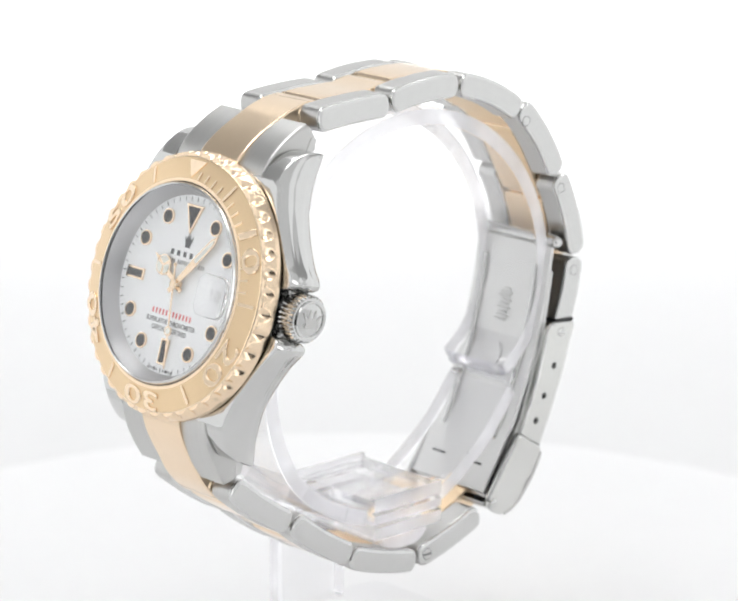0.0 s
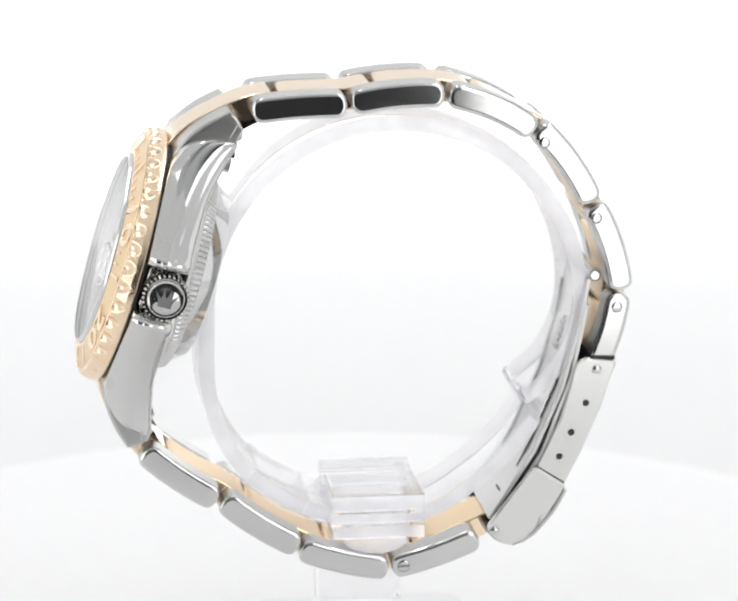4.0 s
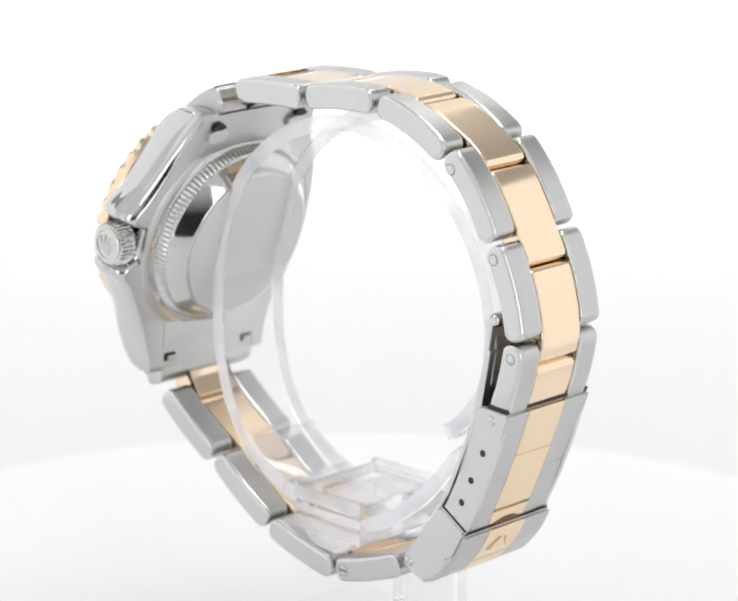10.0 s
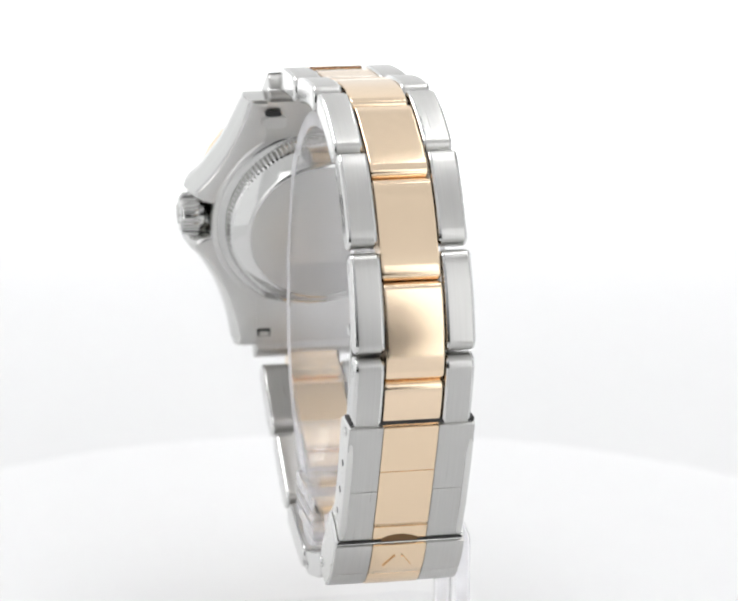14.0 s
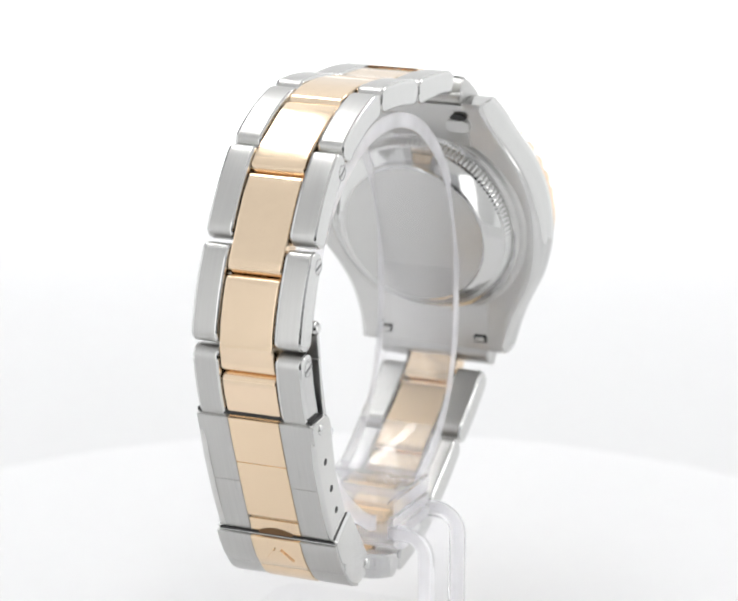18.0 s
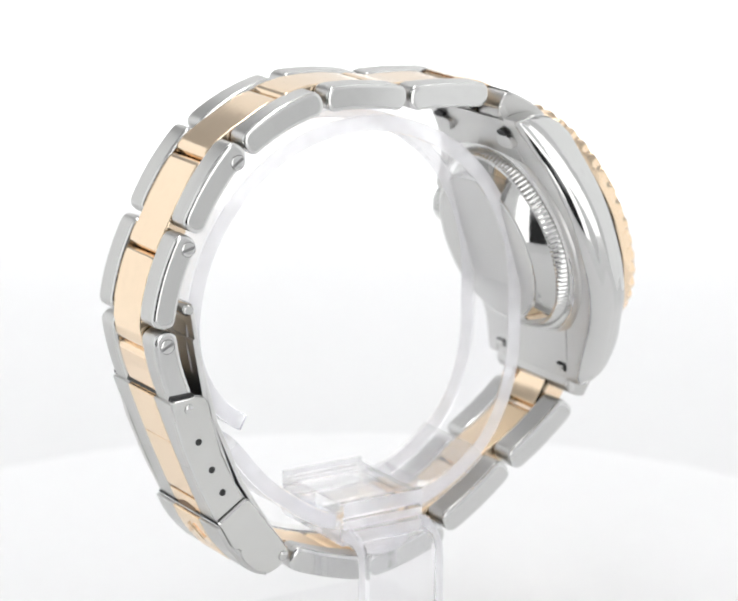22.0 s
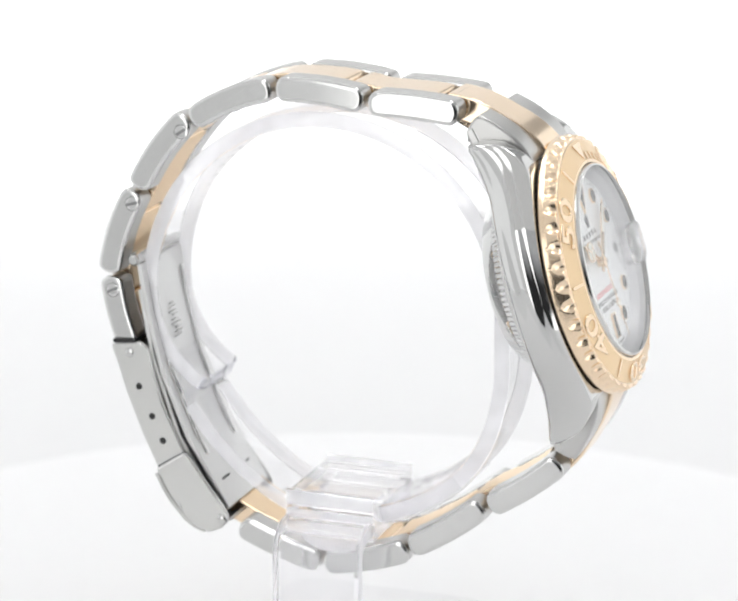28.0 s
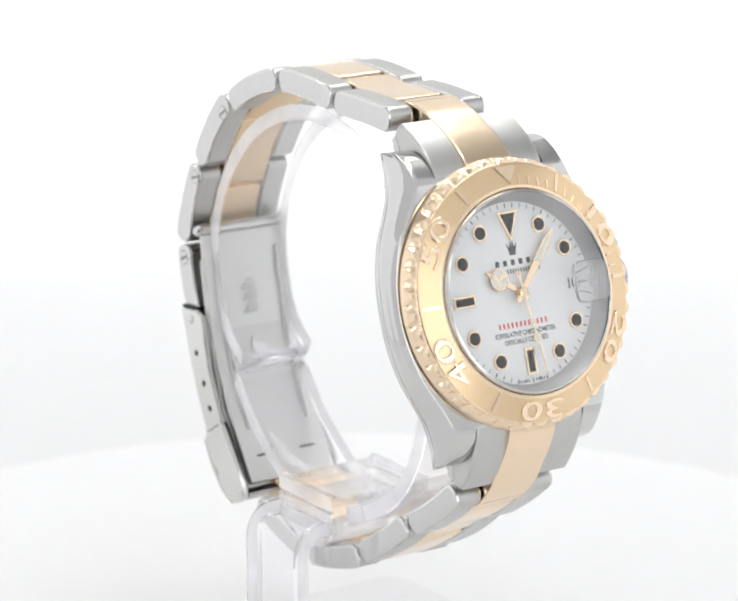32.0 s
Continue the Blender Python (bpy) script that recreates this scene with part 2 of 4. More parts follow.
structure("floor", box(BACK, FRONT, -SIDE, SIDE, FLOOR - 10, FLOOR - 4, 0.02), BOARD, "smooth white board under the turntable", "floor")
structure("wall_back", box(BACK - 6, BACK, -SIDE, SIDE, FLOOR - 14, LOW_TOP), panel("back_panel", (0.99, 0.995, 1), PANEL_BACK), "white translucent back of the light tent", "wall")
structure("wall_back_upper", box(BACK - 6, BACK, -SIDE, SIDE, LOW_TOP + 0.2, ROOF), panel("back_upper_cloth", (0.99, 0.995, 1), PANEL_HIGH), "dimly glowing white cloth above the back panel", "wall")
# unseen walls split so each piece shows its own brightness in reflections
structure("wall_left", box(BACK, LIT_TO, -SIDE - 6, -SIDE, FLOOR - 14, SIDE_TOP), panel("left_panel", (0.98, 0.99, 1), PANEL_SIDE), "white translucent side of the light tent", "wall")
structure("wall_left_front", box(LIT_TO + 0.2, FRONT, -SIDE - 6, -SIDE, FLOOR - 14, SIDE_TOP), panel("left_front_cloth", (0.98, 0.99, 1), PANEL_NEAR), "dimly glowing white cloth beside the opening", "wall")
structure("wall_left_near", box(15.2, FRONT, -SIDE - 6, -SIDE, SIDE_TOP + 0.2, ROOF), panel("left_near_cloth", (0.98, 0.99, 1), PANEL_NEAR), "dimly glowing white cloth above the front side panel", "wall")
structure("wall_left_upper", box(BACK, 15.0, -SIDE - 6, -SIDE, SIDE_TOP + 0.2, ROOF), panel("left_upper_cloth", (0.98, 0.99, 1), PANEL_UPPER), "faintly glowing white cloth above the side panel", "wall")
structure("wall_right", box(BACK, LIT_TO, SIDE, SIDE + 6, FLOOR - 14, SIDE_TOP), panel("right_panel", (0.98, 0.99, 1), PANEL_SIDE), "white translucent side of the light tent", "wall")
structure("wall_right_front", box(LIT_TO + 0.2, FRONT, SIDE, SIDE + 6, FLOOR - 14, SIDE_TOP), panel("right_front_cloth", (0.98, 0.99, 1), PANEL_NEAR), "dimly glowing white cloth beside the opening", "wall")
structure("wall_right_near", box(15.2, FRONT, SIDE, SIDE + 6, SIDE_TOP + 0.2, ROOF), panel("right_near_cloth", (0.98, 0.99, 1), PANEL_NEAR), "dimly glowing white cloth above the front side panel", "wall")
structure("wall_right_upper", box(BACK, 15.0, SIDE, SIDE + 6, SIDE_TOP + 0.2, ROOF), panel("right_upper_cloth", (0.98, 0.99, 1), PANEL_UPPER), "faintly glowing white cloth above the side panel", "wall")
structure("ceiling", box(BACK, FRONT, -SIDE, SIDE, ROOF, ROOF + 6), panel("top_cloth", (1, 1, 1), PANEL_TOP), "glowing white cloth top of the light tent", "ceiling")
for y in (-LAMP_AT, LAMP_AT):
    tagged(part("light_strip", *box(BACK + 2, 90, y - 20, y + 20, ROOF - 5, ROOF - 0.2, 0.5), panel("strip_diffuser", (1, 1, 0.995), LAMP_GLOW)), "long bright white light strip under the tent top", "lamp", "light strips")
structure("wall_front", merge(
    box(FRONT, FRONT + 4, -SIDE, -OPEN_W, FLOOR - 14, OPEN_TOP), box(FRONT, FRONT + 4, OPEN_W, SIDE, FLOOR - 14, OPEN_TOP)
    ), panel("front_panel", (1, 1, 1), PANEL_FRONT), "white front of the light tent with an opening", "wall")
structure("wall_flap", box(FRONT, FRONT + 4, -SIDE, SIDE, OPEN_TOP, ROOF), panel("flap_cloth", (1, 1, 1), PANEL_FLAP), "dimly glowing white cloth flap over the opening", "wall")

turntable = tagged(new("turntable"), "round matt white turntable under the stand", "turntable")
part("platter", *disc([(0, FLOOR - 3.2), (114, FLOOR - 3.2), (114.4, FLOOR - 0.5), (113.8, FLOOR), (0, FLOOR)], 160), TABLE, turntable, "flat white platter")
part("rim", *lathe([(114.45, FLOOR - 4), (116, FLOOR - 4), (116, FLOOR - 0.9), (115.6, FLOOR - 0.25), (115.0, FLOOR - 0.1), (114.45, FLOOR - 0.3)], 160), TABLE, turntable, "rounded white edge")

# ---------------------------------------------------------------- watch head
watch = tagged(new("wristwatch"), "steel and yellow gold wristwatch with white dial on acrylic stand", "watch")
DIAL_AT = Vector((1.37, -37.42, 9.17))


def head_point(x, u, n):
    """From the watch head's own frame (right, up, out of the dial) to the watch."""
    return (DIAL_AT.x + x, DIAL_AT.y + 0.29611 * u - 0.95515 * n, DIAL_AT.z + 0.95515 * u + 0.29611 * n)


def at_head(bits):
    return [head_point(*v) for v in bits[0]], bits[1]


def head_axis(y):
    """Middle of the bracelet in x; it sits slightly askew on the stand."""
    return 0.35 + 1.02 * (34 - y) / 71


def table(keys, s):
    """Smooth curve through (place, value) keys."""
    n = len(keys)
    slope = [(keys[min(i + 1, n - 1)][1] - keys[max(i - 1, 0)][1]) / (keys[min(i + 1, n - 1)][0] - keys[max(i - 1, 0)][0]) for i in range(n)]
    slope[0] = 0.0
    for i in range(n - 1):
        (a, va), (b, vb) = keys[i], keys[i + 1]
        if s <= b or i == n - 2:
            h = b - a
            k = (s - a) / h
            return (va * (2 * k**3 - 3 * k**2 + 1) + slope[i] * h * (k**3 - 2 * k**2 + k) + vb * (3 * k**2 - 2 * k**3) + slope[i + 1] * h * (k**3 - k**2))


WIDTH = [(0, 20.5), (5, 20.1), (10, 18.7), (14, 16.7), (17, 15.2), (20, 14.1), (23, 13.4), (27, 12.8)]
WIDTH_CROWN = [(0, 18.6), (2.9, 18.7), (3.5, 20.6), (4.4, 21.8), (5.4, 21.6), (7.2, 20.0), (9.8, 18.2), (13.6, 16.1), (18, 14.5), (22, 13.6), (27, 12.8)]
TOP_N = [(0, -1.9), (17, -1.9), (19.5, -2.8), (21, -4.0), (22, -5.1), (22.6, -6.2), (23.0, -7.6), (23.2, -9.0)]
LOW_N = [(0, -8.6), (14, -8.8), (18, -9.6), (21, -10.4), (22.4, -10.8), (23.2, -10.6)]
CHAMFER = [(0, 0.5), (10, 0.68), (15, 0.9), (19, 0.8), (22, 0.35), (23.2, 0.12)]


def case_section(u, inner, widths):
    """One side of the case cut across at u: from inner out to the flank, rounded."""
    a = abs(u)
    w, t, b = table(widths, a), table(TOP_N, a), table(LOW_N, a)
    d = t - b
    c = min(table(CHAMFER, a), 0.16 * d)
    m = 0.5 + 0.5 * math.cos(math.pi * min(1.0, a / 19.0))
    high, low = t - 0.28 - 2.12 * c, b + (0.26 + 0.16 * m) * d
    bulge = 0.45 * min(1.0, d / 4.0)
    flank = [(w - 0.25 + bulge * math.sin(math.pi * (0.12 + 0.88 * k / 8)), high + (low - high) * k / 8) for k in range(9)]
    under = [(w - 0.25 - (1.55 + 1.0 * m) * k * k - 0.1 * k, low + (b + 0.02 * d - low) * math.sin(math.pi / 2 * k)) for k in (0.12, 0.25, 0.38, 0.5, 0.62, 0.74, 0.87, 1.0)]
    bevel = [(w - c, t - 0.08), (w - 0.62 * c, t - 0.08 - 0.75 * c), (w - 0.28 * c, t - 0.08 - 1.45 * c), (w - 0.05, t - 0.1 - 2.1 * c)]
    return [(inner, t), (w - c - 1.0, t - 0.01), (w - c - 0.1, t - 0.04)] + bevel + flank + under + [(w - 2.5 - 1.8 * m, b), (inner, b)]


def case_body():
    rings = []
    for i in range(74):
        u = -18.25 + 0.5 * i
        right = [(x, u, n) for x, n in case_section(u, 4.0, WIDTH_CROWN)]
        left = [(-x, u, n) for x, n in case_section(u, 4.0, WIDTH)]
        rings.append(right + left[::-1])
    return loft(rings)


def lug(sign, s):
    widths = WIDTH_CROWN if sign > 0 else WIDTH
    rings = []
    for i in range(26):
        u = 18.25 + 4.95 * (1 - (1 - i / 25) ** 1.6)
        rings.append([(sign * x, s * u, n) for x, n in case_section(u, 9.95, widths)])
    return loft(rings)


def under_pick(p):
    """Satin on the faces that lie against the wrist, polish elsewhere."""
    return 1 if 0.29611 * p.normal.z - 0.95515 * p.normal.y < -0.9 else 0


case = part("case", *at_head(case_body()), [STEEL, SATIN], watch, "polished steel case with curved lugs", under_pick, angle=38)
for sx in (-1, 1):
    for su in (-1, 1):
        part("lug", *at_head(lug(sx, su)), [STEEL, SATIN], case, "", under_pick, angle=38)


SCOOPS, STEPS, SCOOP_TURN = 42, 18, 2.17


def bezel_ring():
    """Turned ring with a gently sloping top; ball-cut scoops open through the upper edge of its rim."""
    low, high, rows = (19.93, -0.6), (19.5, 1.0), 12
    line = [(14.95, -1.62), (19.5, -1.62), (19.82, -1.52), (19.95, -1.32)]
    start = len(line)
    line += [(low[0] + (high[0] - low[0]) * k / rows, low[1] + (high[1] - low[1]) * k / rows) for k in range(rows + 1)]
    line += [(19.38, 1.09), (19.0, 1.11), (18.9, 1.13), (18.86, 1.2), (18.76, 1.27), (18.6, 1.33), (15.5, 2.29), (15.3, 2.35), (15.08, 2.36), (14.97, 2.26), (14.95, 2.1)]
    rings = []
    for i in range(SCOOPS * STEPS):
        a = 2 * math.pi * i / (SCOOPS * STEPS) + radians(SCOOP_TURN)
        across = abs((i % STEPS) / STEPS - 0.5) / 0.36
        ring, edge = [], 99.0
        for k, (r, h) in enumerate(line):
            if start <= k <= start + rows:
                d = 0.62 * max(0.0, 1 - across**1.6 - (1 - (k - start) / rows) ** 2)
                r, h = r - 0.93 * d, h - 0.10 * d
                edge = r
            elif k > start + rows:
                r = min(r, edge - 0.012 * (k - start - rows))
            ring.append((r * math.cos(a), r * math.sin(a), h))
        rings.append(ring)
    return loft(rings + [rings[0]], ends=False)


bezel = part("bezel", *at_head(bezel_ring()), [GOLD_RIM, GOLD_GRAIN], watch, "yellow gold bezel with scalloped edge and raised numerals", angle=32)
for p in bezel.data.polygons:
    q = p.center / U - DIAL_AT
    r = math.hypot(q.x, 0.29611 * q.y + 0.95515 * q.z)
    if 15.4 < r < 18.7 and p.normal.y < 0:
        p.material_index = 1
# solid dark ring fills the gap to draw its shade
part("bezel_gap_shade", *at_head(lathe([(15.5, -2.1), (19.3, -2.1), (19.3, -1.6), (15.5, -1.6)])), DARK, bezel, "thin dark gap under the bezel")
part("rehaut", *at_head(lathe([(14.93, 2.0), (14.8, 2.05), (14.6, 1.9), (13.3, 0.03), (13.3, -0.6), (14.93, -0.6)])), FLANGE, watch, "polished steel inner flange")
dial = part("dial", *at_head(disc([(0, 0), (13.45, 0.0), (13.45, -0.5), (0, -0.5)])), DIAL, watch, "white dial with black and gold hour markers")
crystal = part("crystal", *at_head(disc([(0, 2.95), (14.3, 2.95), (14.65, 2.82), (14.85, 2.5), (14.85, 2.1), (0, 2.1)])), SAPPHIRE, watch, "clear flat sapphire crystal")
crystal.visible_shadow = False
part("gasket", *at_head(lathe([(14.87, 1.9), (14.94, 1.9), (14.94, 2.22), (14.87, 2.22)])), DARK, crystal, "thin dark gasket")
part("crystal_edge", *at_head(lathe([(14.45, 2.965), (14.7, 2.85), (14.87, 2.52), (14.88, 2.3), (14.8, 2.3), (14.4, 2.9)])), EDGE, crystal, "bright ground edge of the crystal")


def lens(x, w, h, n0, rise, k=14):
    """The date magnifier: a small pillow-shaped lens on the crystal."""
    rings = []
    for grow, lift in ((1.0, 0.0), (1.0, 0.3), (0.96, 0.5), (0.8, 0.68), (0.5, 0.86), (0.2, 0.97), (0.05, 1.0)):
        ring = []
        for i in range(4 * k):
            a = 2 * math.pi * i / (4 * k)
            c, d = math.cos(a), math.sin(a)
            ring.append((x + grow * w / 2 * math.copysign(abs(c) ** 0.45, c), grow * h / 2 * math.copysign(abs(d) ** 0.45, d), n0 + rise * lift))
        rings.append(ring)
    return loft(rings)


magnifier = part("date_magnifier", *at_head(lens(11.0, 6.4, 6.2, 2.97, 1.15)), LENS, crystal, "small clear date magnifier")
magnifier.visible_shadow = False

HEAD = Matrix(((1, 0, 0, DIAL_AT.x), (0, 0.29611, -0.95515, DIAL_AT.y), (0, 0.95515, 0.29611, DIAL_AT.z), (0, 0, 0, 1)))


def lettering(name, body, size, place, mat, parent, deep=0.05, wide=1.0, bold=0.0, edge=0.0):
    """Words as a thin raised mesh; place carries (x, y, z) of the text to the watch, in drawing units."""
    cu = bpy.data.curves.new(name, "FONT")
    cu.body, cu.size, cu.extrude, cu.align_x, cu.align_y = body, 1.0, deep / size, "CENTER", "CENTER"
    cu.resolution_u = 4
    cu.offset = bold
    cu.bevel_depth, cu.bevel_resolution = edge, 1
    tmp = bpy.data.objects.new(name, cu)
    me = bpy.data.meshes.new_from_object(tmp)
    bpy.data.objects.remove(tmp)
    bpy.data.curves.remove(cu)
    me.name = name
    me.transform(Matrix.Scale(U, 4) @ place @ Matrix.Diagonal((size * wide, size, size, 1)))
    me.materials.clear()
    me.materials.append(mat)
    ob = new(name, me)
    ob.parent = parent
    return ob


def flat(points, n0, n1):
    """A thin plate cut to points in the dial's plane."""
    return loft([[(x, u, n0) for x, u in points], [(x, u, n1) for x, u in points]])


def spin(points, deg):
    """Turn points clockwise about the middle of the dial."""
    c, s = math.cos(radians(deg)), math.sin(radians(deg))
    return [(x * c + y * s, y * c - x * s) for x, y in points]


def round_shape(x, y, r, n=28):
    return [(x + r * math.cos(2 * math.pi * i / n), y + r * math.sin(2 * math.pi * i / n)) for i in range(n)]


def bar(x0, x1, y0, y1):
    return [(x0, y0), (x1, y0), (x1, y1), (x0, y1)]


# hour markers: gold surrounds with black enamel, a triangle at twelve, batons at six and nine
for hour in (1, 2, 4, 5, 7, 8, 10, 11):
    m = part("hour_marker", *at_head(flat(spin(round_shape(0, 10.8, 1.16), hour * 30), 0.004, 0.30)), GOLD, dial)
    part("enamel", *at_head(flat(spin(round_shape(0, 10.8, 0.93), hour * 30), 0.31, 0.34)), BLACK, m)
m = part("hour_marker", *at_head(flat([(-1.85, 11.9), (1.85, 11.9), (0.0, 7.6)], 0.004, 0.30)), GOLD, dial, "triangular gold and black marker")
part("enamel", *at_head(flat([(-1.35, 11.6), (1.35, 11.6), (0.0, 8.3)], 0.31, 0.34)), BLACK, m)
for deg in (180, 270):
    m = part("hour_marker", *at_head(flat(spin(bar(-0.85, 0.85, 8.1, 11.9), deg), 0.004, 0.30)), GOLD, dial, "gold and black baton marker")
    part("enamel", *at_head(flat(spin(bar(-0.55, 0.55, 8.4, 11.6), deg), 0.31, 0.34)), BLACK, m)
for i in range(60):
    part("minute_mark", *at_head(flat(spin(bar(-0.06 - 0.03 * (i % 5 == 0), 0.06 + 0.03 * (i % 5 == 0), 12.45, 13.1), i * 6), 0.004, 0.012)), INK, dial)

# date window
window = part("date_window", *at_head(flat(bar(8.3, 11.3, -1.25, 1.25), 0.004, 0.02)), DIAL, dial, "white date disc")
lettering("date", "10", 2.1, HEAD @ Matrix.Translation((9.8, 0, 0.04)), INK, window, 0.01, 0.9, 0.03)
for x0, x1, y0, y1 in ((8.2, 8.32, -1.3, 1.3), (11.28, 11.4, -1.3, 1.3), (8.2, 11.4, -1.37, -1.25), (8.2, 11.4, 1.25, 1.37)):
    part("window_frame", *at_head(flat(bar(x0, x1, y0, y1), 0.004, 0.03)), DIAL, window)

# printing on the dial: maker's lines stand as plain bars, the two lines under them are words
emblem = part("emblem", *at_head(flat([(-0.62, 5.55), (0.62, 5.55), (0.5, 5.85), (0.95, 7.3), (0.42, 6.6), (0.2, 7.6), (0, 6.7), (-0.2, 7.6), (-0.42, 6.6), (-0.95, 7.3), (-0.5, 5.85)], 0.004, 0.10)), INK, dial, "small dark applied emblem")


def bars(x0, x1, y, h, count, mat, gaps=()):
    step = (x1 - x0) / count
    for i in range(count):
        if i not in gaps:
            part("printed_bar", *at_head(flat(bar(x0 + i * step, x0 + (i + 0.48) * step, y - h / 2, y + h / 2), 0.004, 0.014)), mat, dial)


bars(-3.4, 3.7, 4.5, 0.8, 5, INK)
bars(-4.8, 4.8, 3.25, 0.62, 20, INK, (6, 16))
bars(-4.6, 4.6, -4.45, 0.78, 12, RED)
lettering("printed_line", "SUPERLATIVE CHRONOMETER", 0.98, HEAD @ Matrix.Translation((0, -5.8, 0.01)), INK, dial, 0.004, 0.83, 0.022)
lettering("printed_line", "OFFICIALLY CERTIFIED", 0.98, HEAD @ Matrix.Translation((0, -6.9, 0.01)), INK, dial, 0.004, 0.80, 0.022)
bars(-2.9, -0.5, -12.75, 0.4, 6, INK)
bars(0.5, 2.9, -12.75, 0.4, 5, INK)

# hands: seven minutes past ten
minute = part("minute_hand", *at_head(flat(spin([(-0.35, -1.6), (0.35, -1.6), (0.42, 0.5), (0.62, 5.0), (0.55, 9.6), (0, 11.1), (-0.55, 9.6), (-0.62, 5.0), (-0.42, 0.5)], 40.5), 0.80, 0.98)), GOLD, watch, "gold minute hand with pale lume")
part("lume", *at_head(flat(spin([(0.36, 5.2), (0.3, 9.4), (0, 10.2), (-0.3, 9.4), (-0.36, 5.2)], 40.5), 0.99, 1.0)), LUME, minute)
hour = part("hour_hand", *at_head(merge(flat(spin([(-0.32, -1.5), (0.32, -1.5), (0.4, 2.9), (-0.4, 2.9)], -57.5), 0.52, 0.70),
            flat(spin(round_shape(0, 4.3, 1.55), -57.5), 0.52, 0.70), flat(spin([(-0.45, 5.6), (0.45, 5.6), (0, 7.0)], -57.5), 0.52, 0.70))), GOLD, watch, "gold hour hand with a round lume field")
for k in range(3):
    wedge = [(0.0, 0.0)] + [(1.25 * math.sin(radians(60 + 120 * k + a)), 1.25 * math.cos(radians(60 + 120 * k + a))) for a in (-52, -26, 0, 26, 52)]
    sh = (0.16 * math.sin(radians(60 + 120 * k)), 0.16 * math.cos(radians(60 + 120 * k)))
    part("lume", *at_head(flat(spin([(x + sh[0], y + sh[1] + 4.3) for x, y in wedge], -57.5), 0.71, 0.73)), LUME, hour)
second = part("seconds_hand", *at_head(merge(flat(spin([(-0.16, -3.2), (0.16, -3.2), (0.08, 12.4), (-0.08, 12.4)], 170.5), 1.10, 1.22), flat(spin(round_shape(0, -2.9, 0.32), 170.5), 1.10, 1.22))), GOLD, watch, "thin gold seconds hand")
dot = part("lume_dot", *at_head(flat(spin(round_shape(0, 6.9, 0.72), 170.5), 1.08, 1.24)), GOLD, second)
part("lume", *at_head(flat(spin(round_shape(0, 6.9, 0.5), 170.5), 1.245, 1.26)), LUME, second)
part("hand_hub", *at_head(disc([(0, 1.45), (0.5, 1.45), (0.75, 1.3), (0.75, 0.1), (0, 0.1)], 32)), GOLD, watch, "round gold hub of the hands")

# bezel numerals and minute marks
SLOPE = math.atan2(0.96, 3.1)


def on_bezel(deg, r, lift=0.0):
    n = 1.33 + (18.6 - r) * 0.3097 + lift
    return HEAD @ Matrix.Rotation(-radians(deg), 4, "Z") @ Matrix.Translation((0, r, n)) @ Matrix.Rotation(-SLOPE, 4, "X")


for k in range(1, 6):
    lettering("numeral", str(10 * k), 4.0, on_bezel(60 * k + 2, 16.95, 0.0), GOLD, bezel, 0.08, 2.0, -0.008, 0.03)


def bezel_plate(name, pts, deg, r, high=0.13):
    m = on_bezel(deg, r)
    v, f = loft([[(x, y, -0.1) for x, y in pts], [(x, y, high) for x, y in pts]])
    part(name, [tuple(m @ Vector(q)) for q in v], f, GOLD, bezel)


bezel_plate("triangle_mark", [(-1.9, 1.35), (1.9, 1.35), (0, -1.35)], 0, 17.0)
for k in range(12):
    if k % 2:
        bezel_plate("five_minute_mark", bar(-0.24, 0.24, -1.4, 1.4), 30 * k, 17.05)
for k in range(1, 15):
    if k % 5:
        bezel_plate("minute_mark", bar(-0.14, 0.14, -0.65, 0.65), 6 * k, 16.2)

# case back
back = part("case_back", *at_head(disc([(0, -8.3), (16.9, -8.3), (16.9, -9.1), (16.2, -9.35), (15.0, -9.4), (14.9, -10.7), (14.7, -11.0), (12.75, -13.4), (12.5, -13.58), (12.1, -13.66), (0, -13.7)], 120)),
            [STEEL, SATIN], watch, "domed steel case back", pick=lambda p: 1 if len(p.vertices) > 5 else 0)
part("fluted_ring", *at_head(lathe([(14.5, -9.3), (15.7, -9.3), (15.8, -9.7), (15.2, -10.9), (14.5, -11.15)], 480, lambda row, i: -0.3 * (0, 0.7, 1, 0.7)[i % 4] if row in (2, 3) else 0)), STEEL, back, "finely fluted edge")
part("back_ring", *at_head(lathe([(16.6, -8.5), (17.9, -8.5), (17.75, -8.9), (17.4, -9.15), (16.9, -9.2)], 120)), SATIN, back, "satin ring round the case back")
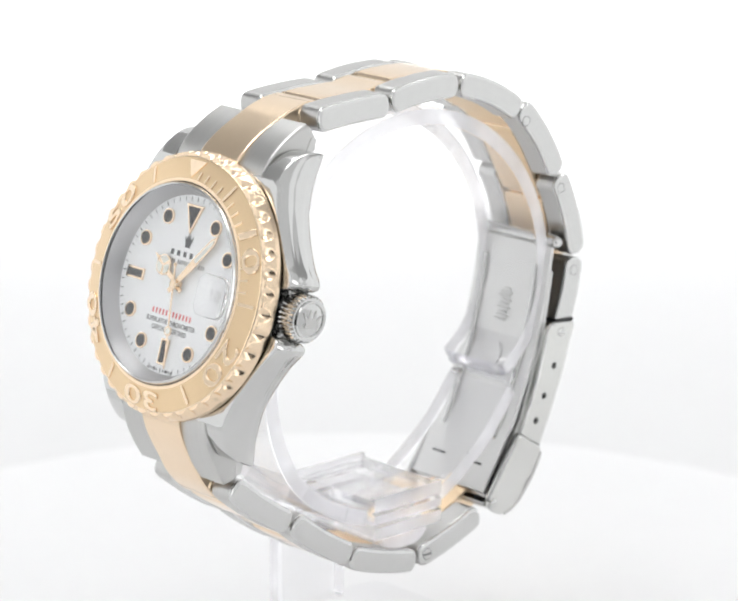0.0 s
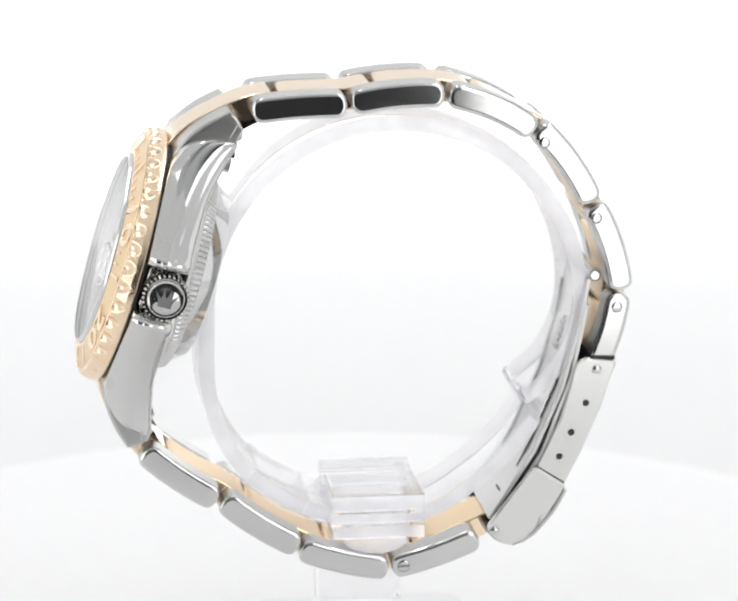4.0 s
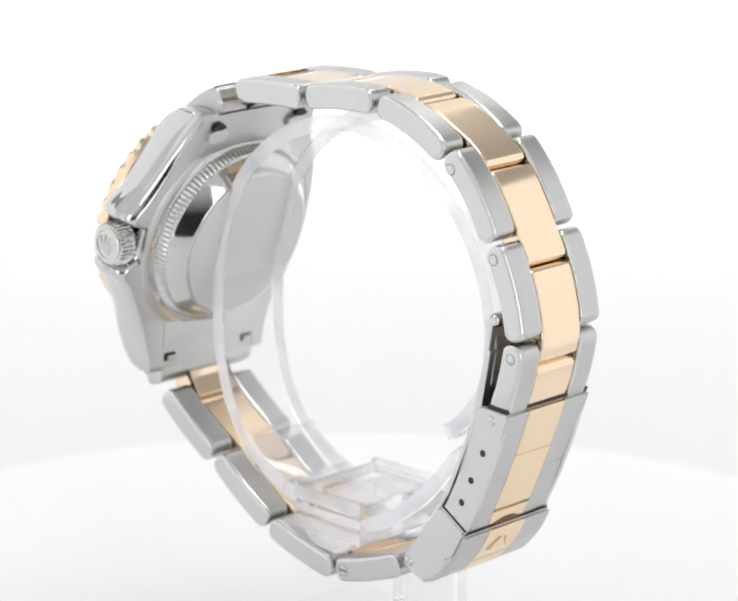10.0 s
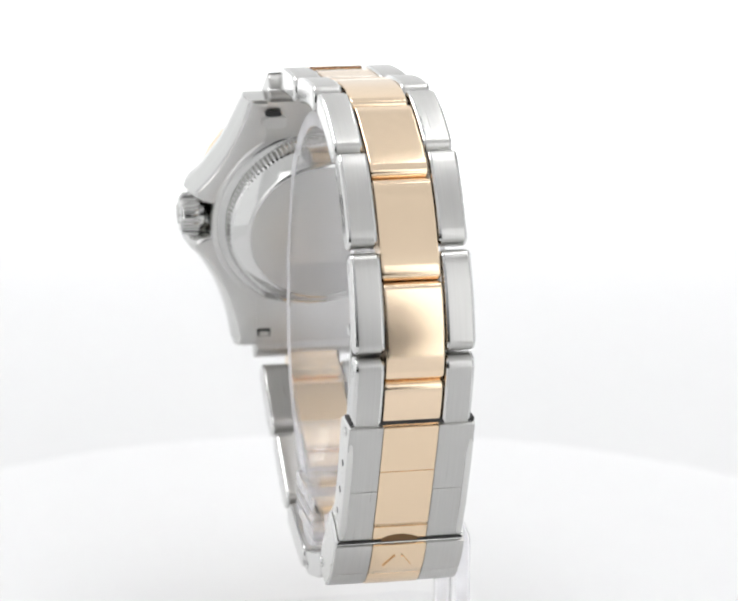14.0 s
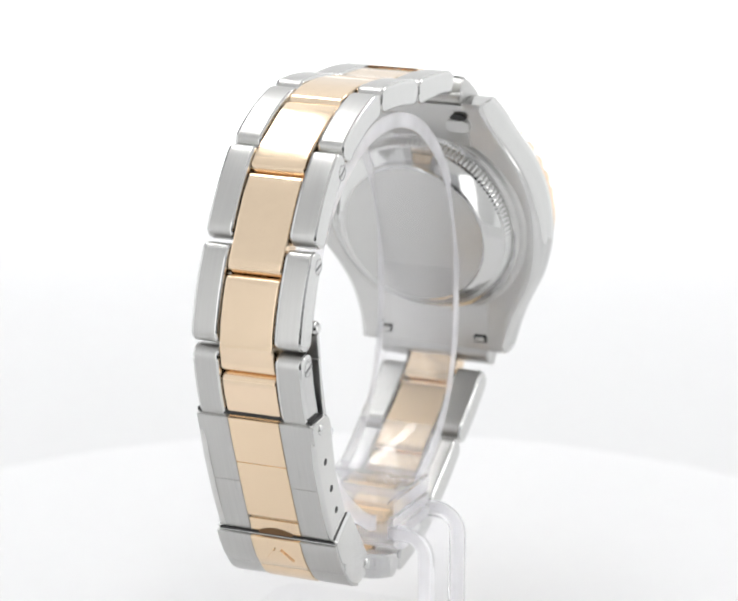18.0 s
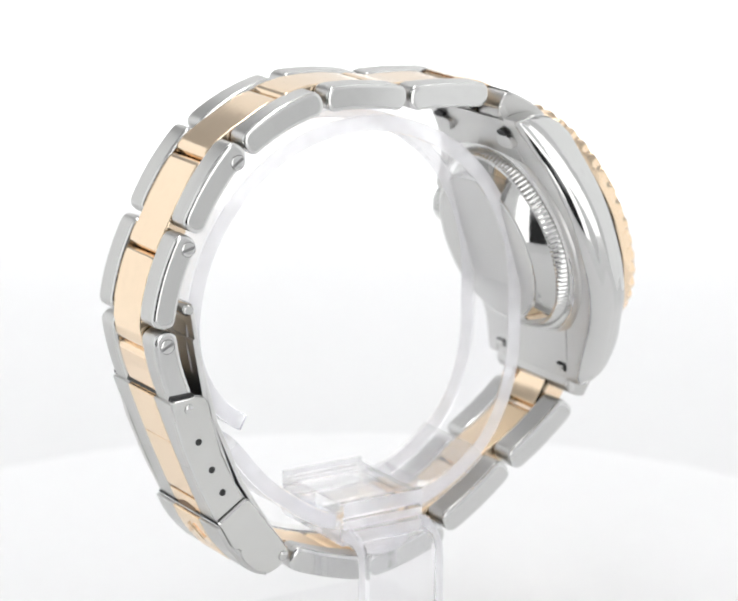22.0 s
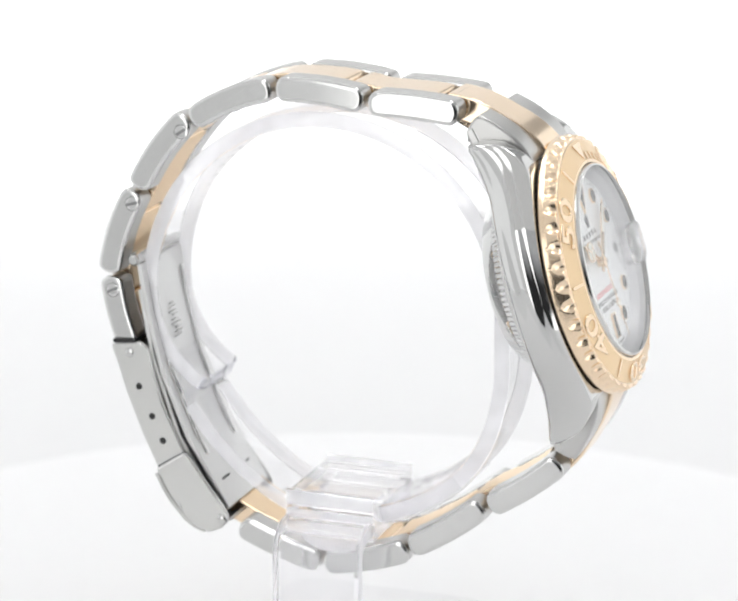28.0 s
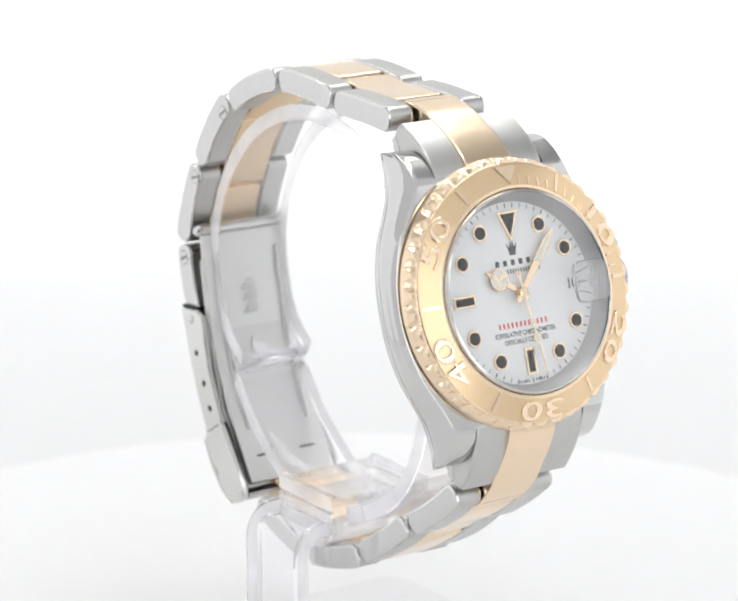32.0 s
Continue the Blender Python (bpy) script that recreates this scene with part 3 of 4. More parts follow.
# holes of the spring bars: hooded ones at twelve o'clock, open notches at six
for sx in (-1, 1):
    hood = [(sx * (8.9 + 1.35 * math.cos(radians(a))), 20.7 + (0.65 if a < 180 else 0.4) * math.sin(radians(a))) for a in range(0, 360, 20)]
    # dark solids put in for the shade of the uncut slots
    slot = part("spring_slot_shade", *at_head(flat(hood, -11.0, -9.6)), DARK, case, "dark slot in the back of the lug")
    tab = [(sx * (8.6 + 2.0 * math.copysign(abs(math.cos(radians(a))) ** 0.6, math.cos(radians(a)))), 19.1 + 1.05 * math.copysign(abs(math.sin(radians(a))) ** 0.6, math.sin(radians(a)))) for a in range(0, 360, 20)]
    part("spring_bar_end", *at_head(flat(tab, -10.75, -9.3)), SATIN, slot)
    x0, x1 = sorted((sx * 7.4, sx * 9.6))
    slot = part("spring_slot_shade", *at_head(box(x0, x1, -21.6, -20.3, -10.62, -9.5, 0.12)), DARK, case)
    part("spring_bar", *at_head(rod((x0 + 0.3, -20.95, -10.6), (x1 - 0.3, -20.95, -10.6), 0.42)), SATIN, slot)



# winding crown
def sideways(bits):
    """A turned body whose axis runs out of the flank at three o'clock."""
    return [head_point(h, v, -5.6 + c) for (c, v, h) in bits[0]], bits[1]


crown = part("winding_crown", *sideways(lathe([(0.05, 19.0), (2.2, 19.0), (2.2, 19.6), (3.45, 19.8), (3.55, 20.2), (3.5, 22.2), (3.15, 22.6), (2.9, 22.6), (2.7, 22.55), (1.6, 22.95), (0.05, 23.1)], 120,
             lambda row, i: -0.38 * (i % 4 in (1, 2)) if row in (4, 5) else 0)), STEEL, watch, "fluted steel winding crown with a raised emblem", angle=35)
part("crown_ring", *sideways(lathe([(2.35, 22.5), (2.75, 22.5), (2.75, 22.72), (2.6, 22.82), (2.4, 22.78)], 60)), STEEL, crown)
emb = [(-1.1, -1.2), (1.1, -1.2), (1.0, -0.6), (1.7, 0.9), (0.75, 0.0), (0.55, 1.5), (0, 0.1), (-0.55, 1.5), (-0.75, 0.0), (-1.7, 0.9), (-1.0, -0.6)]
part("crown_emblem", [head_point(h, v, -5.6 + c) for (c, v, h) in [(-x, y, 22.7) for x, y in emb] + [(-x, y, 23.12) for x, y in emb]], loft([emb, emb])[1], BRUSHED, crown)


# ---------------------------------------------------------------- bracelet
def vec(*p):
    return Vector(p)


UPPER = [((-17.9, 32.0), (-3.6, 32.75), 0.3, 9.0), ((-2.9, 32.9), (11.2, 33.95), 0.5, 8.9), ((11.9, 33.85), (25.1, 28.1), 0.85, 8.8),
         ((25.8, 28.5), (34.3, 16.7), 0.75, 8.75), ((34.7, 16.2), (39.3, 2.7), 0.75, 8.75), ((39.0, 2.3), (36.0, -9.0), 0.5, 8.7)]
LOWER = [((-34.8, -20.2), (-23.6, -28.5), 0.45, 9.1), ((-22.7, -28.6), (-10.9, -36.7), 0.5, 9.05), ((-10.7, -37.2), (3.2, -41.0), 0.5, 8.95), ((3.8, -41.0), (17.4, -36.6), 0.4, 8.9)]
THICK = 3.85


def side_pick(p):
    """Polished bevels between the brushed top and the polished side."""
    return 2 if abs(p.normal.x) > 0.95 else 0 if abs(p.normal.x) > 0.22 else 1


def outer_link(name, a, b, sag, half, sign):
    path = arc_path(a, b, sag)
    xc = head_axis((a[0] + b[0]) / 2)
    x0, x1 = sorted((xc + sign * 4.4, xc + sign * half))
    return part(name, *strap(path, THICK, x0, x1), [EDGE, BRUSHED, LINK], watch, "", side_pick)


def bend_through(points, n=5):
    """A smooth curve through points, n steps from one to the next."""
    out = []
    for i in range(len(points) - 1):
        a, b, c, d = points[max(i - 1, 0)], points[i], points[i + 1], points[min(i + 2, len(points) - 1)]
        for k in range(n):
            q = k / n
            out.append((b * 2 + (c - a) * q + (a * 2 - b * 5 + c * 4 - d) * q * q + (b * 3 - a - c * 3 + d) * q**3) / 2)
    return out + [points[-1]]


def inward_pick(p):
    """Matt on the side that lies against the wrist."""
    return 1 if (vec(2 * U, -U) - p.center.yz).normalized().dot(p.normal.yz) > 0.6 else 0


def centre_link(points, thick=3.5, label=""):
    xc = head_axis(sum(p.x for p in points) / len(points))
    return part("centre_link", *strap(points, thick, xc - 4.25, xc + 4.25, 0.25, 0.7), [GOLD, GOLD_INNER], watch, label, inward_pick)



def along(link, k):
    p = arc_path(*link[:3], n=21)
    return p[round(k * 20)]


def mid_path(row, shift=0.3, n=4):
    """Centre lines of the middle links, which sit a third of a link further on."""
    out = []
    for a, b in zip(row, row[1:]):
        pts = [along(a, k) for k in (shift + 0.02, 0.55, 0.8)] + [(Vector(a[1]) + Vector(b[0])) / 2] + [along(b, k) for k in (0.15, shift - 0.015)]
        out.append(pts)
    return out


for row in (UPPER, LOWER):
    for link in row:
        for sign in (-1, 1):
            ob = outer_link("outer_link", *link, sign)
    for pts in mid_path(row):
        centre_link(pts)
centre_link([along(UPPER[-1], 0.32), along(UPPER[-1], 0.6), along(UPPER[-1], 1.0)])
centre_link([along(LOWER[-1], 0.32), along(LOWER[-1], 0.6), along(LOWER[-1], 0.9), vec(20.6, -35.2)])


def end_link(sign, first):
    """Steel end piece between the lugs, with its gold middle running on to the first link."""
    line = [vec(*head_point(0, sign * u, n)[1:]) for u, n in ((15.5, -4.35), (18.2, -4.55), (20.6, -5.6), (23.2, -7.7), (25.7, -10.5))]
    steel = part("end_link", *strap(bend_through(line, 4), 4.6, DIAL_AT.x - 9.8, DIAL_AT.x + 9.8, 0.35, 0.6), BRUSHED, watch, "satin steel end link between the lugs")
    p, q = (vec(*head_point(0, sign * u, n)[1:]) for u, n in ((14.5, -8.4), (25.3, -10.6)))
    part("end_plate", *strap([p, p * 0.5 + q * 0.5, q], 1.2, DIAL_AT.x - 9.93, DIAL_AT.x + 9.93, 0.15, 0.5), SATIN, steel, "flat satin underside of the end link")
    line = [vec(*head_point(0, sign * u, n)[1:]) for u, n in ((17.6, -3.3), (19.6, -4.05), (22.0, -5.85), (24.4, -8.3))]
    d, e = along(first, 0.0), along(first, 0.27)
    part("centre_piece", *strap(bend_through(line + [d * 0.75 + line[-1] * 0.25, (d + e) / 2, e], 4), 3.9, DIAL_AT.x - 4.3, DIAL_AT.x + 4.3, 0.25, 0.7), GOLD, steel, "polished gold middle of the end link")


end_link(1, UPPER[0])
end_link(-1, LOWER[0])


def pin_head(y, z, side, r, parent, slot=None, name="pin"):
    """The end of a pin or screw in a link's side; slot: direction of the screw's slot in degrees."""
    x = side
    s = 1 if side > head_axis(y) else -1
    head = part(name, *rod((x - s * 0.6, y, z), (x + s * 0.06, y, z), r, 24, 0.05), STEEL, parent)
    # dark ring drawn for the shaded groove round the head
    part("groove_shade", *lathe_x(x + s * 0.012, y, z, r + 0.07, r, 0.03, s), DARK, head)
    if slot is not None:
        c, d = math.cos(radians(slot)), math.sin(radians(slot))
        pts = [(y + c * k * r * 0.9 + -d * m * r * 0.2, z + d * k * r * 0.9 + c * m * r * 0.2) for k, m in ((-1, -1), (1, -1), (1, 1), (-1, 1))]
        # thin raised plate, darkened to draw the slot's shade
        part("slot", *loft([[(x + s * 0.05, p, q) for p, q in pts], [(x + s * 0.075, p, q) for p, q in pts]]), SLOT, head)
    return head


def lathe_x(x, y, z, r0, r1, deep, s, n=28):
    """A thin flat ring in a side face."""
    ring = []
    for r, h in ((r0, 0), (r0, 1), (r1, 1), (r1, 0)):
        ring.append([(x + s * (h - 1) * deep, y + r * math.cos(2 * math.pi * i / n), z + r * math.sin(2 * math.pi * i / n)) for i in range(n)])
    v, f = loft(ring + [ring[0]], ends=False)
    return v, f


def side_x(link, s):
    y = (link[0][0] + link[1][0]) / 2
    return head_axis(y) + s * link[3]


for n, (y, z) in ((3, (26.6, 26.3)), (4, (35.0, 14.3)), (5, (38.6, 0.1))):
    pin_head(y, z, side_x(UPPER[n], 1), 0.78, watch)
    pin_head(y, z, side_x(UPPER[n], -1), 1.08, watch, slot=(-35, -15, -25)[n - 3], name="screw")
pin_head(5.6, -40.6, side_x(LOWER[3], 1), 0.9, watch, slot=0, name="screw")

# clasp: cover with a gold strip, flanks with holes, safety lock, folding blade
COVER = rounded([(32.6, -7.6), (38.6, -8.3), (36.5, -15.6), (33.5, -23.0), (30.8, -28.4), (26.4, -25.6), (30.0, -17.5), (31.7, -11.8)], (2.1, 0.7, 0, 0, 0.3, 0.5, 0, 0))
LOCK = rounded([(26.0, -24.9), (31.0, -28.2), (28.8, -32.4), (27.3, -33.1), (26.6, -35.4), (24.4, -37.3), (22.2, -37.9), (19.8, -36.9), (18.4, -35.1), (19.5, -33.4)], (0.9, 0.5, 0.4, 0.5, 0.6, 0.5, 0.5, 1.0, 1.1, 0.6))
clasp = part("clasp_cover", *strap([vec(37.6, -8.6), vec(35.4, -15.4), vec(32.5, -22.6), vec(29.7, -28.2)], 0.9, -8.6, 8.95, 0.1, 0.4), STEEL, watch, "brushed steel clasp cover with gold middle strip")
COVER_LINE = arc_path((38.25, -8.5), (30.3, -28.3), 0.25, 41)
LOCK_LINE = [vec(30.5, -28.6), vec(29.5, -30.6), vec(28.4, -32.4), vec(26.9, -34.2), vec(25.6, -35.8), vec(24.2, -36.9), vec(22.6, -37.6)]


def cover_plate(name, k0, k1, x0, x1, mat, line=COVER_LINE, thick=0.9, parent=clasp):
    n = len(line) - 1
    pts = line[round(k0 * n): round(k1 * n) + 1]
    return part(name, *strap(pts, thick, x0, x1, 0.13, 0.25), mat, parent)


for x0, x1 in ((-9.05, -3.8), (4.4, 9.4)):
    cover_plate("cover_plate", 0.0, 0.55, x0, x1, BRUSHED)
    cover_plate("cover_plate", 0.55, 1.0, x0, x1, BRUSHED)
cover_plate("gold_strip", 0.0, 0.37, -3.75, 4.35, GOLD_SATIN, thick=1.0)
cover_plate("gold_strip", 0.385, 0.86, -3.75, 4.35, GOLD_SATIN, thick=1.0)
cover_plate("gold_strip", 0.865, 1.0, -3.75, 4.35, GOLD_SATIN, thick=1.0)
for x0, x1, s in ((-9.1, -8.2, -1), (8.5, 9.45, 1)):
    flank = part("clasp_flank", *prism(COVER, x0, x1, 0.3), [EDGE, FLANK, FLANK], clasp, "satin steel flank with three holes", side_pick)
    face = x1 if s > 0 else x0
    for y, z in ((34.0, -15.05), (31.8, -19.75), (30.0, -23.6)):
        # dark disc draws the shaded hole; the flank is not pierced
        part("adjustment_hole_shade", *rod((face - s * 0.5, y, z), (face + s * 0.012, y, z), 0.6, 20), DARK, clasp)
    part("pivot_pin", *rod((face - s * 0.4, 35.6, -9.7), (face + s * 0.25, 35.6, -9.7), 0.78, 20, 0.25), STEEL, clasp)
# dark strips put into the joints to draw their shade
part("entry_gap_shade", *strap([vec(38.45, -7.98), vec(34.6, -7.78)], 0.55, -8.95, 9.3, 0.05, 0.3), DARK, clasp)
part("lock_gap_shade", *strap([vec(30.88, -28.62), vec(28.6, -27.2)], 0.34, -9.2, 9.55, 0.05, 0.3), DARK, clasp)
lock = part("clasp_lock", *strap(LOCK_LINE, 0.9, -9.3, 9.65, 0.1, 0.4), STEEL, watch, "brushed steel safety lock with gold middle strip")
OUT_LINE = [p + vec(0.52, -0.40) * k for p, k in zip(LOCK_LINE, (1, 1, 1, 1, 0.8, 0.5, 0.2))]
for x0, x1 in ((-9.55, -3.8), (4.4, 9.9)):
    cover_plate("lock_plate", 0.0, 0.5, x0, x1, BRUSHED, OUT_LINE, 0.6, lock)
    cover_plate("lock_plate", 0.5, 1.0, x0, x1, BRUSHED, OUT_LINE, 0.6, lock)
cover_plate("gold_strip", 0.0, 0.5, -3.75, 4.35, GOLD_SATIN, OUT_LINE, 0.75, lock)
cover_plate("gold_strip", 0.5, 1.0, -3.75, 4.35, GOLD_SATIN, OUT_LINE, 0.75, lock)
for pts in ([(-2.1, -0.5), (-0.5, 2.0)], [(2.1, -0.5), (0.5, 2.0)]):
    a, b = (vec(*OUT_LINE[1]) + (vec(*OUT_LINE[2]) - vec(*OUT_LINE[1])).normalized() * (1.9 - q[1]) + vec(0.5, -0.3) for q in pts)
    part("lock_emblem", *rod((0.3 + pts[0][0], a.x, a.y), (0.3 + pts[1][0], b.x, b.y), 0.15, 8), GOLD, lock)
# raised lens whose dark colour draws the notch's shade
arch = []
for lift in (0.0, 0.35):
    ring = []
    for i in range(13):
        k = i / 12 * 2 - 1
        base = vec(30.62, -28.05) + vec(0.05, 0.0) + vec(0.93, -0.37) * lift
        ring.append((0.3 + 2.7 * k, base.x + 0.37 * 0.75 * (1 - k * k), base.y + 0.93 * 0.75 * (1 - k * k)))
    for i in range(12, -1, -1):
        k = i / 12 * 2 - 1
        base = vec(30.62, -28.45) + vec(0.93, -0.37) * lift
        ring.append((0.3 + 2.7 * k, base.x, base.y))
    arch.append(ring)
part("lock_notch", *loft(arch), BROWN, lock, "dark arched thumb notch")
for x in (-9.12, 9.47):
    # dark strip put in for the dark reflection along the lock's edge
    part("flank_dark_reflection", *strap([vec(26.2, -25.25), vec(30.8, -28.2)], 0.7, x - 0.06, x + 0.06, 0.02, 0.4), DARK, lock)
for x0, x1, s in ((-9.6, -8.7, -1), (9.0, 9.95, 1)):
    part("lock_flank", *prism(LOCK, x0, x1, 0.32), [EDGE, FLANK, FLANK], lock, "", side_pick)
    face = x1 if s > 0 else x0
    part("pivot_pin", *rod((face - s * 0.4, 19.85, -35.35), (face + s * 0.35, 19.85, -35.35), 0.85, 20, 0.35), STEEL, lock)
blade = part("clasp_blade", *strap([vec(34.2, 4.6), vec(33.0, -3), vec(30.4, -13), vec(26.2, -23), vec(19.4, -34.0)], 0.8, -8.0, 8.4, 0.15, 0.4), BLADE, watch, "satin steel folding blade inside the clasp")
part("under_blade", *strap([vec(34.0, 0.5), vec(31.9, -11), vec(27.6, -23), vec(20.2, -35.0)], 0.7, -8.15, 8.5, 0.1, 0.4), BLADE, blade)
for x in (-5.6, 6.0):
    part("blade_ridge", *strap([vec(33.3, 1.5), vec(32.4, -4.4), vec(30.0, -13.0), vec(26.4, -21.6), vec(24.0, -26.4)], 1.1, x - 0.5, x + 0.5, 0.35, 0.8), LINK, blade, "polished stamped ridge")
    # dark strip draws the slot's shade; the blade is not cut
    part("blade_slot_shade", *strap([vec(21.85, -30.05), vec(21.55, -30.55)], 0.84, x * 0.72 - 1.5, x * 0.72 + 1.5, 0.05, 0.3), DARK, blade, "dark slot at the blade's end")
for k in range(9):
    y = 32.55 - 0.55 * k * 0.36
    z = -3.4 - 0.62 * k
    part("stamped_bar", *strap([vec(y, z), vec(y - 0.08, z - 0.3)], 0.84, -0.5 - 0.5 * (k % 3), 0.9 + 0.5 * (k % 2), 0.05, 0.3), BLADE, blade)
stamp = [(0.25 + 1.5 * math.cos(radians(a)), 1.9 * math.sin(radians(a))) for a in range(0, 360, 20)]
part("stamped_oval", *loft([[(x, 29.86 + 0.36 * q - lift * 0.93, -14.2 + 0.93 * q + lift * 0.36) for x, q in stamp] for lift in (0.0, 0.62)]), BLADE, blade, "stamped oval mark")
part("lock_floor", *strap([vec(18.6, -35.4), vec(20.6, -36.3), vec(23.6, -36.4), vec(26.0, -33.8)], 0.5, -8.7, 9.0, 0.1, 0.4), SATIN, lock)
part("hinge_barrel", *rod((-8.55, 35.05, 5.2), (9.0, 35.05, 5.2), 1.08, 24, 0.95), STEEL, blade, "rounded hinge pin")

# ---------------------------------------------------------------- stand
stand = tagged(new("watch_stand"), "clear acrylic C-shaped watch stand on the turntable", "stand")
CUFF = (4.2, 0.4)
CUFF_X = (-6.2, 7.3)


SWELL_LONG = [(180, 0.0), (190, 0.5), (199, 1.7), (207, 2.8), (215, 3.9), (226, 5.1), (236, 5.4), (254, 5.4)]
SWELL_SHORT = [(276, 4.9), (286, 3.7), (293, 2.6), (308, 1.0), (316, 0.3), (330, 0.0)]


def swell(a):
    """The cuff runs outwards to the clamp at the bottom."""
    return table(SWELL_LONG if a < 265 else SWELL_SHORT, a)



def cuff_path(a0, a1, r, n):
    """Points on the cuff's curve; its free end at the back curls slightly inwards."""
    out = []
    for i in range(n):
        a = a0 + (a1 - a0) * i / (n - 1)
        q = r - 3.6 * max(0.0, (5 - a) / 40) ** 2.2 if a < 180 else r + swell(a)
        out.append(vec(CUFF[0] + q * math.cos(radians(a)), CUFF[1] + q * math.sin(radians(a))))
    return out


def along_y(path, thick, y0, y1, bevel=0.3):
    """A bent strip whose outline lies in (x, z), drawn out along y."""
    v, f = strap(path, thick, y0, y1, bevel, 0.3)
    return [(b, a, c) for a, b, c in v], f


def ribbon(path, thick, x0, x1, bevel=0.35, start=0.0, end=0.0):
    """A bent strip with rounded long edges; start and end are the radii of its corners there."""
    n = len(path)
    place = [0.0]
    for p, q in zip(path, path[1:]):
        place.append(place[-1] + (q - p).length)
    rings = []
    for i, p in enumerate(path):
        t = (path[min(i + 1, n - 1)] - path[max(i - 1, 0)]).normalized()
        m = Vector((-t.y, t.x))
        inset = 0.0
        for c, d in ((start, place[i]), (end, place[-1] - place[i])):
            if c and d < c:
                inset += c - math.sqrt(max(0.0, c * c - (c - d) ** 2))
        a, b, h, e = x0 + inset, x1 - inset, thick / 2, bevel
        ring = []
        for x, k in ((a + e, -h), (b - e, -h), (b - 0.3 * e, 0.3 * e - h), (b, e - h), (b, h - e), (b - 0.3 * e, h - 0.3 * e), (b - e, h), (a + e, h), (a + 0.3 * e, h - 0.3 * e), (a, h - e), (a, e - h), (a + 0.3 * e, 0.3 * e - h)):
            q = p + m * k
            ring.append((x, q.x, q.y))
        rings.append(ring)
    return loft(rings)


def at_tip(c):
    """The free end of the cuff, which gets the darker tinted acrylic."""
    return -37.1 < math.degrees(math.atan2(c.z - CUFF[1], c.y - CUFF[0])) < -35.6


def rim_pick(p):
    """Cut rims frosted, their rounded corners clear and refracting, the broad faces thin and clear."""
    x = abs(p.normal.x)
    return 3 if len(p.vertices) > 4 or at_tip(p.center / U) else 1 if x > 0.9 else 2 if x > 0.25 else 0


def block_pick(p):
    x = abs(p.normal.x)
    return 1 if x > 0.9 else 2 if x > 0.25 else 0


CLEAR = [ACRYLIC_THIN, FROST, ACRYLIC, CUT_END]
cuff = part("cuff", *ribbon(cuff_path(-37.4, -33.2, 29.0, 10) + cuff_path(-32.2, 254, 29.0, 64), 2.5, *CUFF_X, 0.25, 1.6), CLEAR, stand, "clear springy cuff with frosted edges", rim_pick)
part("short_arm", *ribbon(cuff_path(276, 318, 28.8, 16) + cuff_path(319, 322.5, 28.8, 10), 2.5, *CUFF_X, 0.25, 0.0, 2.2), CLEAR, stand, "short clear arm of the cuff", rim_pick)
part("cuff_sleeve", *ribbon(cuff_path(229.5, 246, 29.0, 8), 3.1, CUFF_X[0] - 0.3, CUFF_X[1] + 0.3, 0.18), [AIRY, AIRY, ACRYLIC], stand, "thicker clear sleeve round the cuff", block_pick)
part("cuff_collar", *ribbon(cuff_path(246.5, 253.0, 29.0, 4), 3.1, CUFF_X[0] - 0.4, CUFF_X[1] + 0.4, 0.2), [AIRY, AIRY, ACRYLIC], stand, "", block_pick)

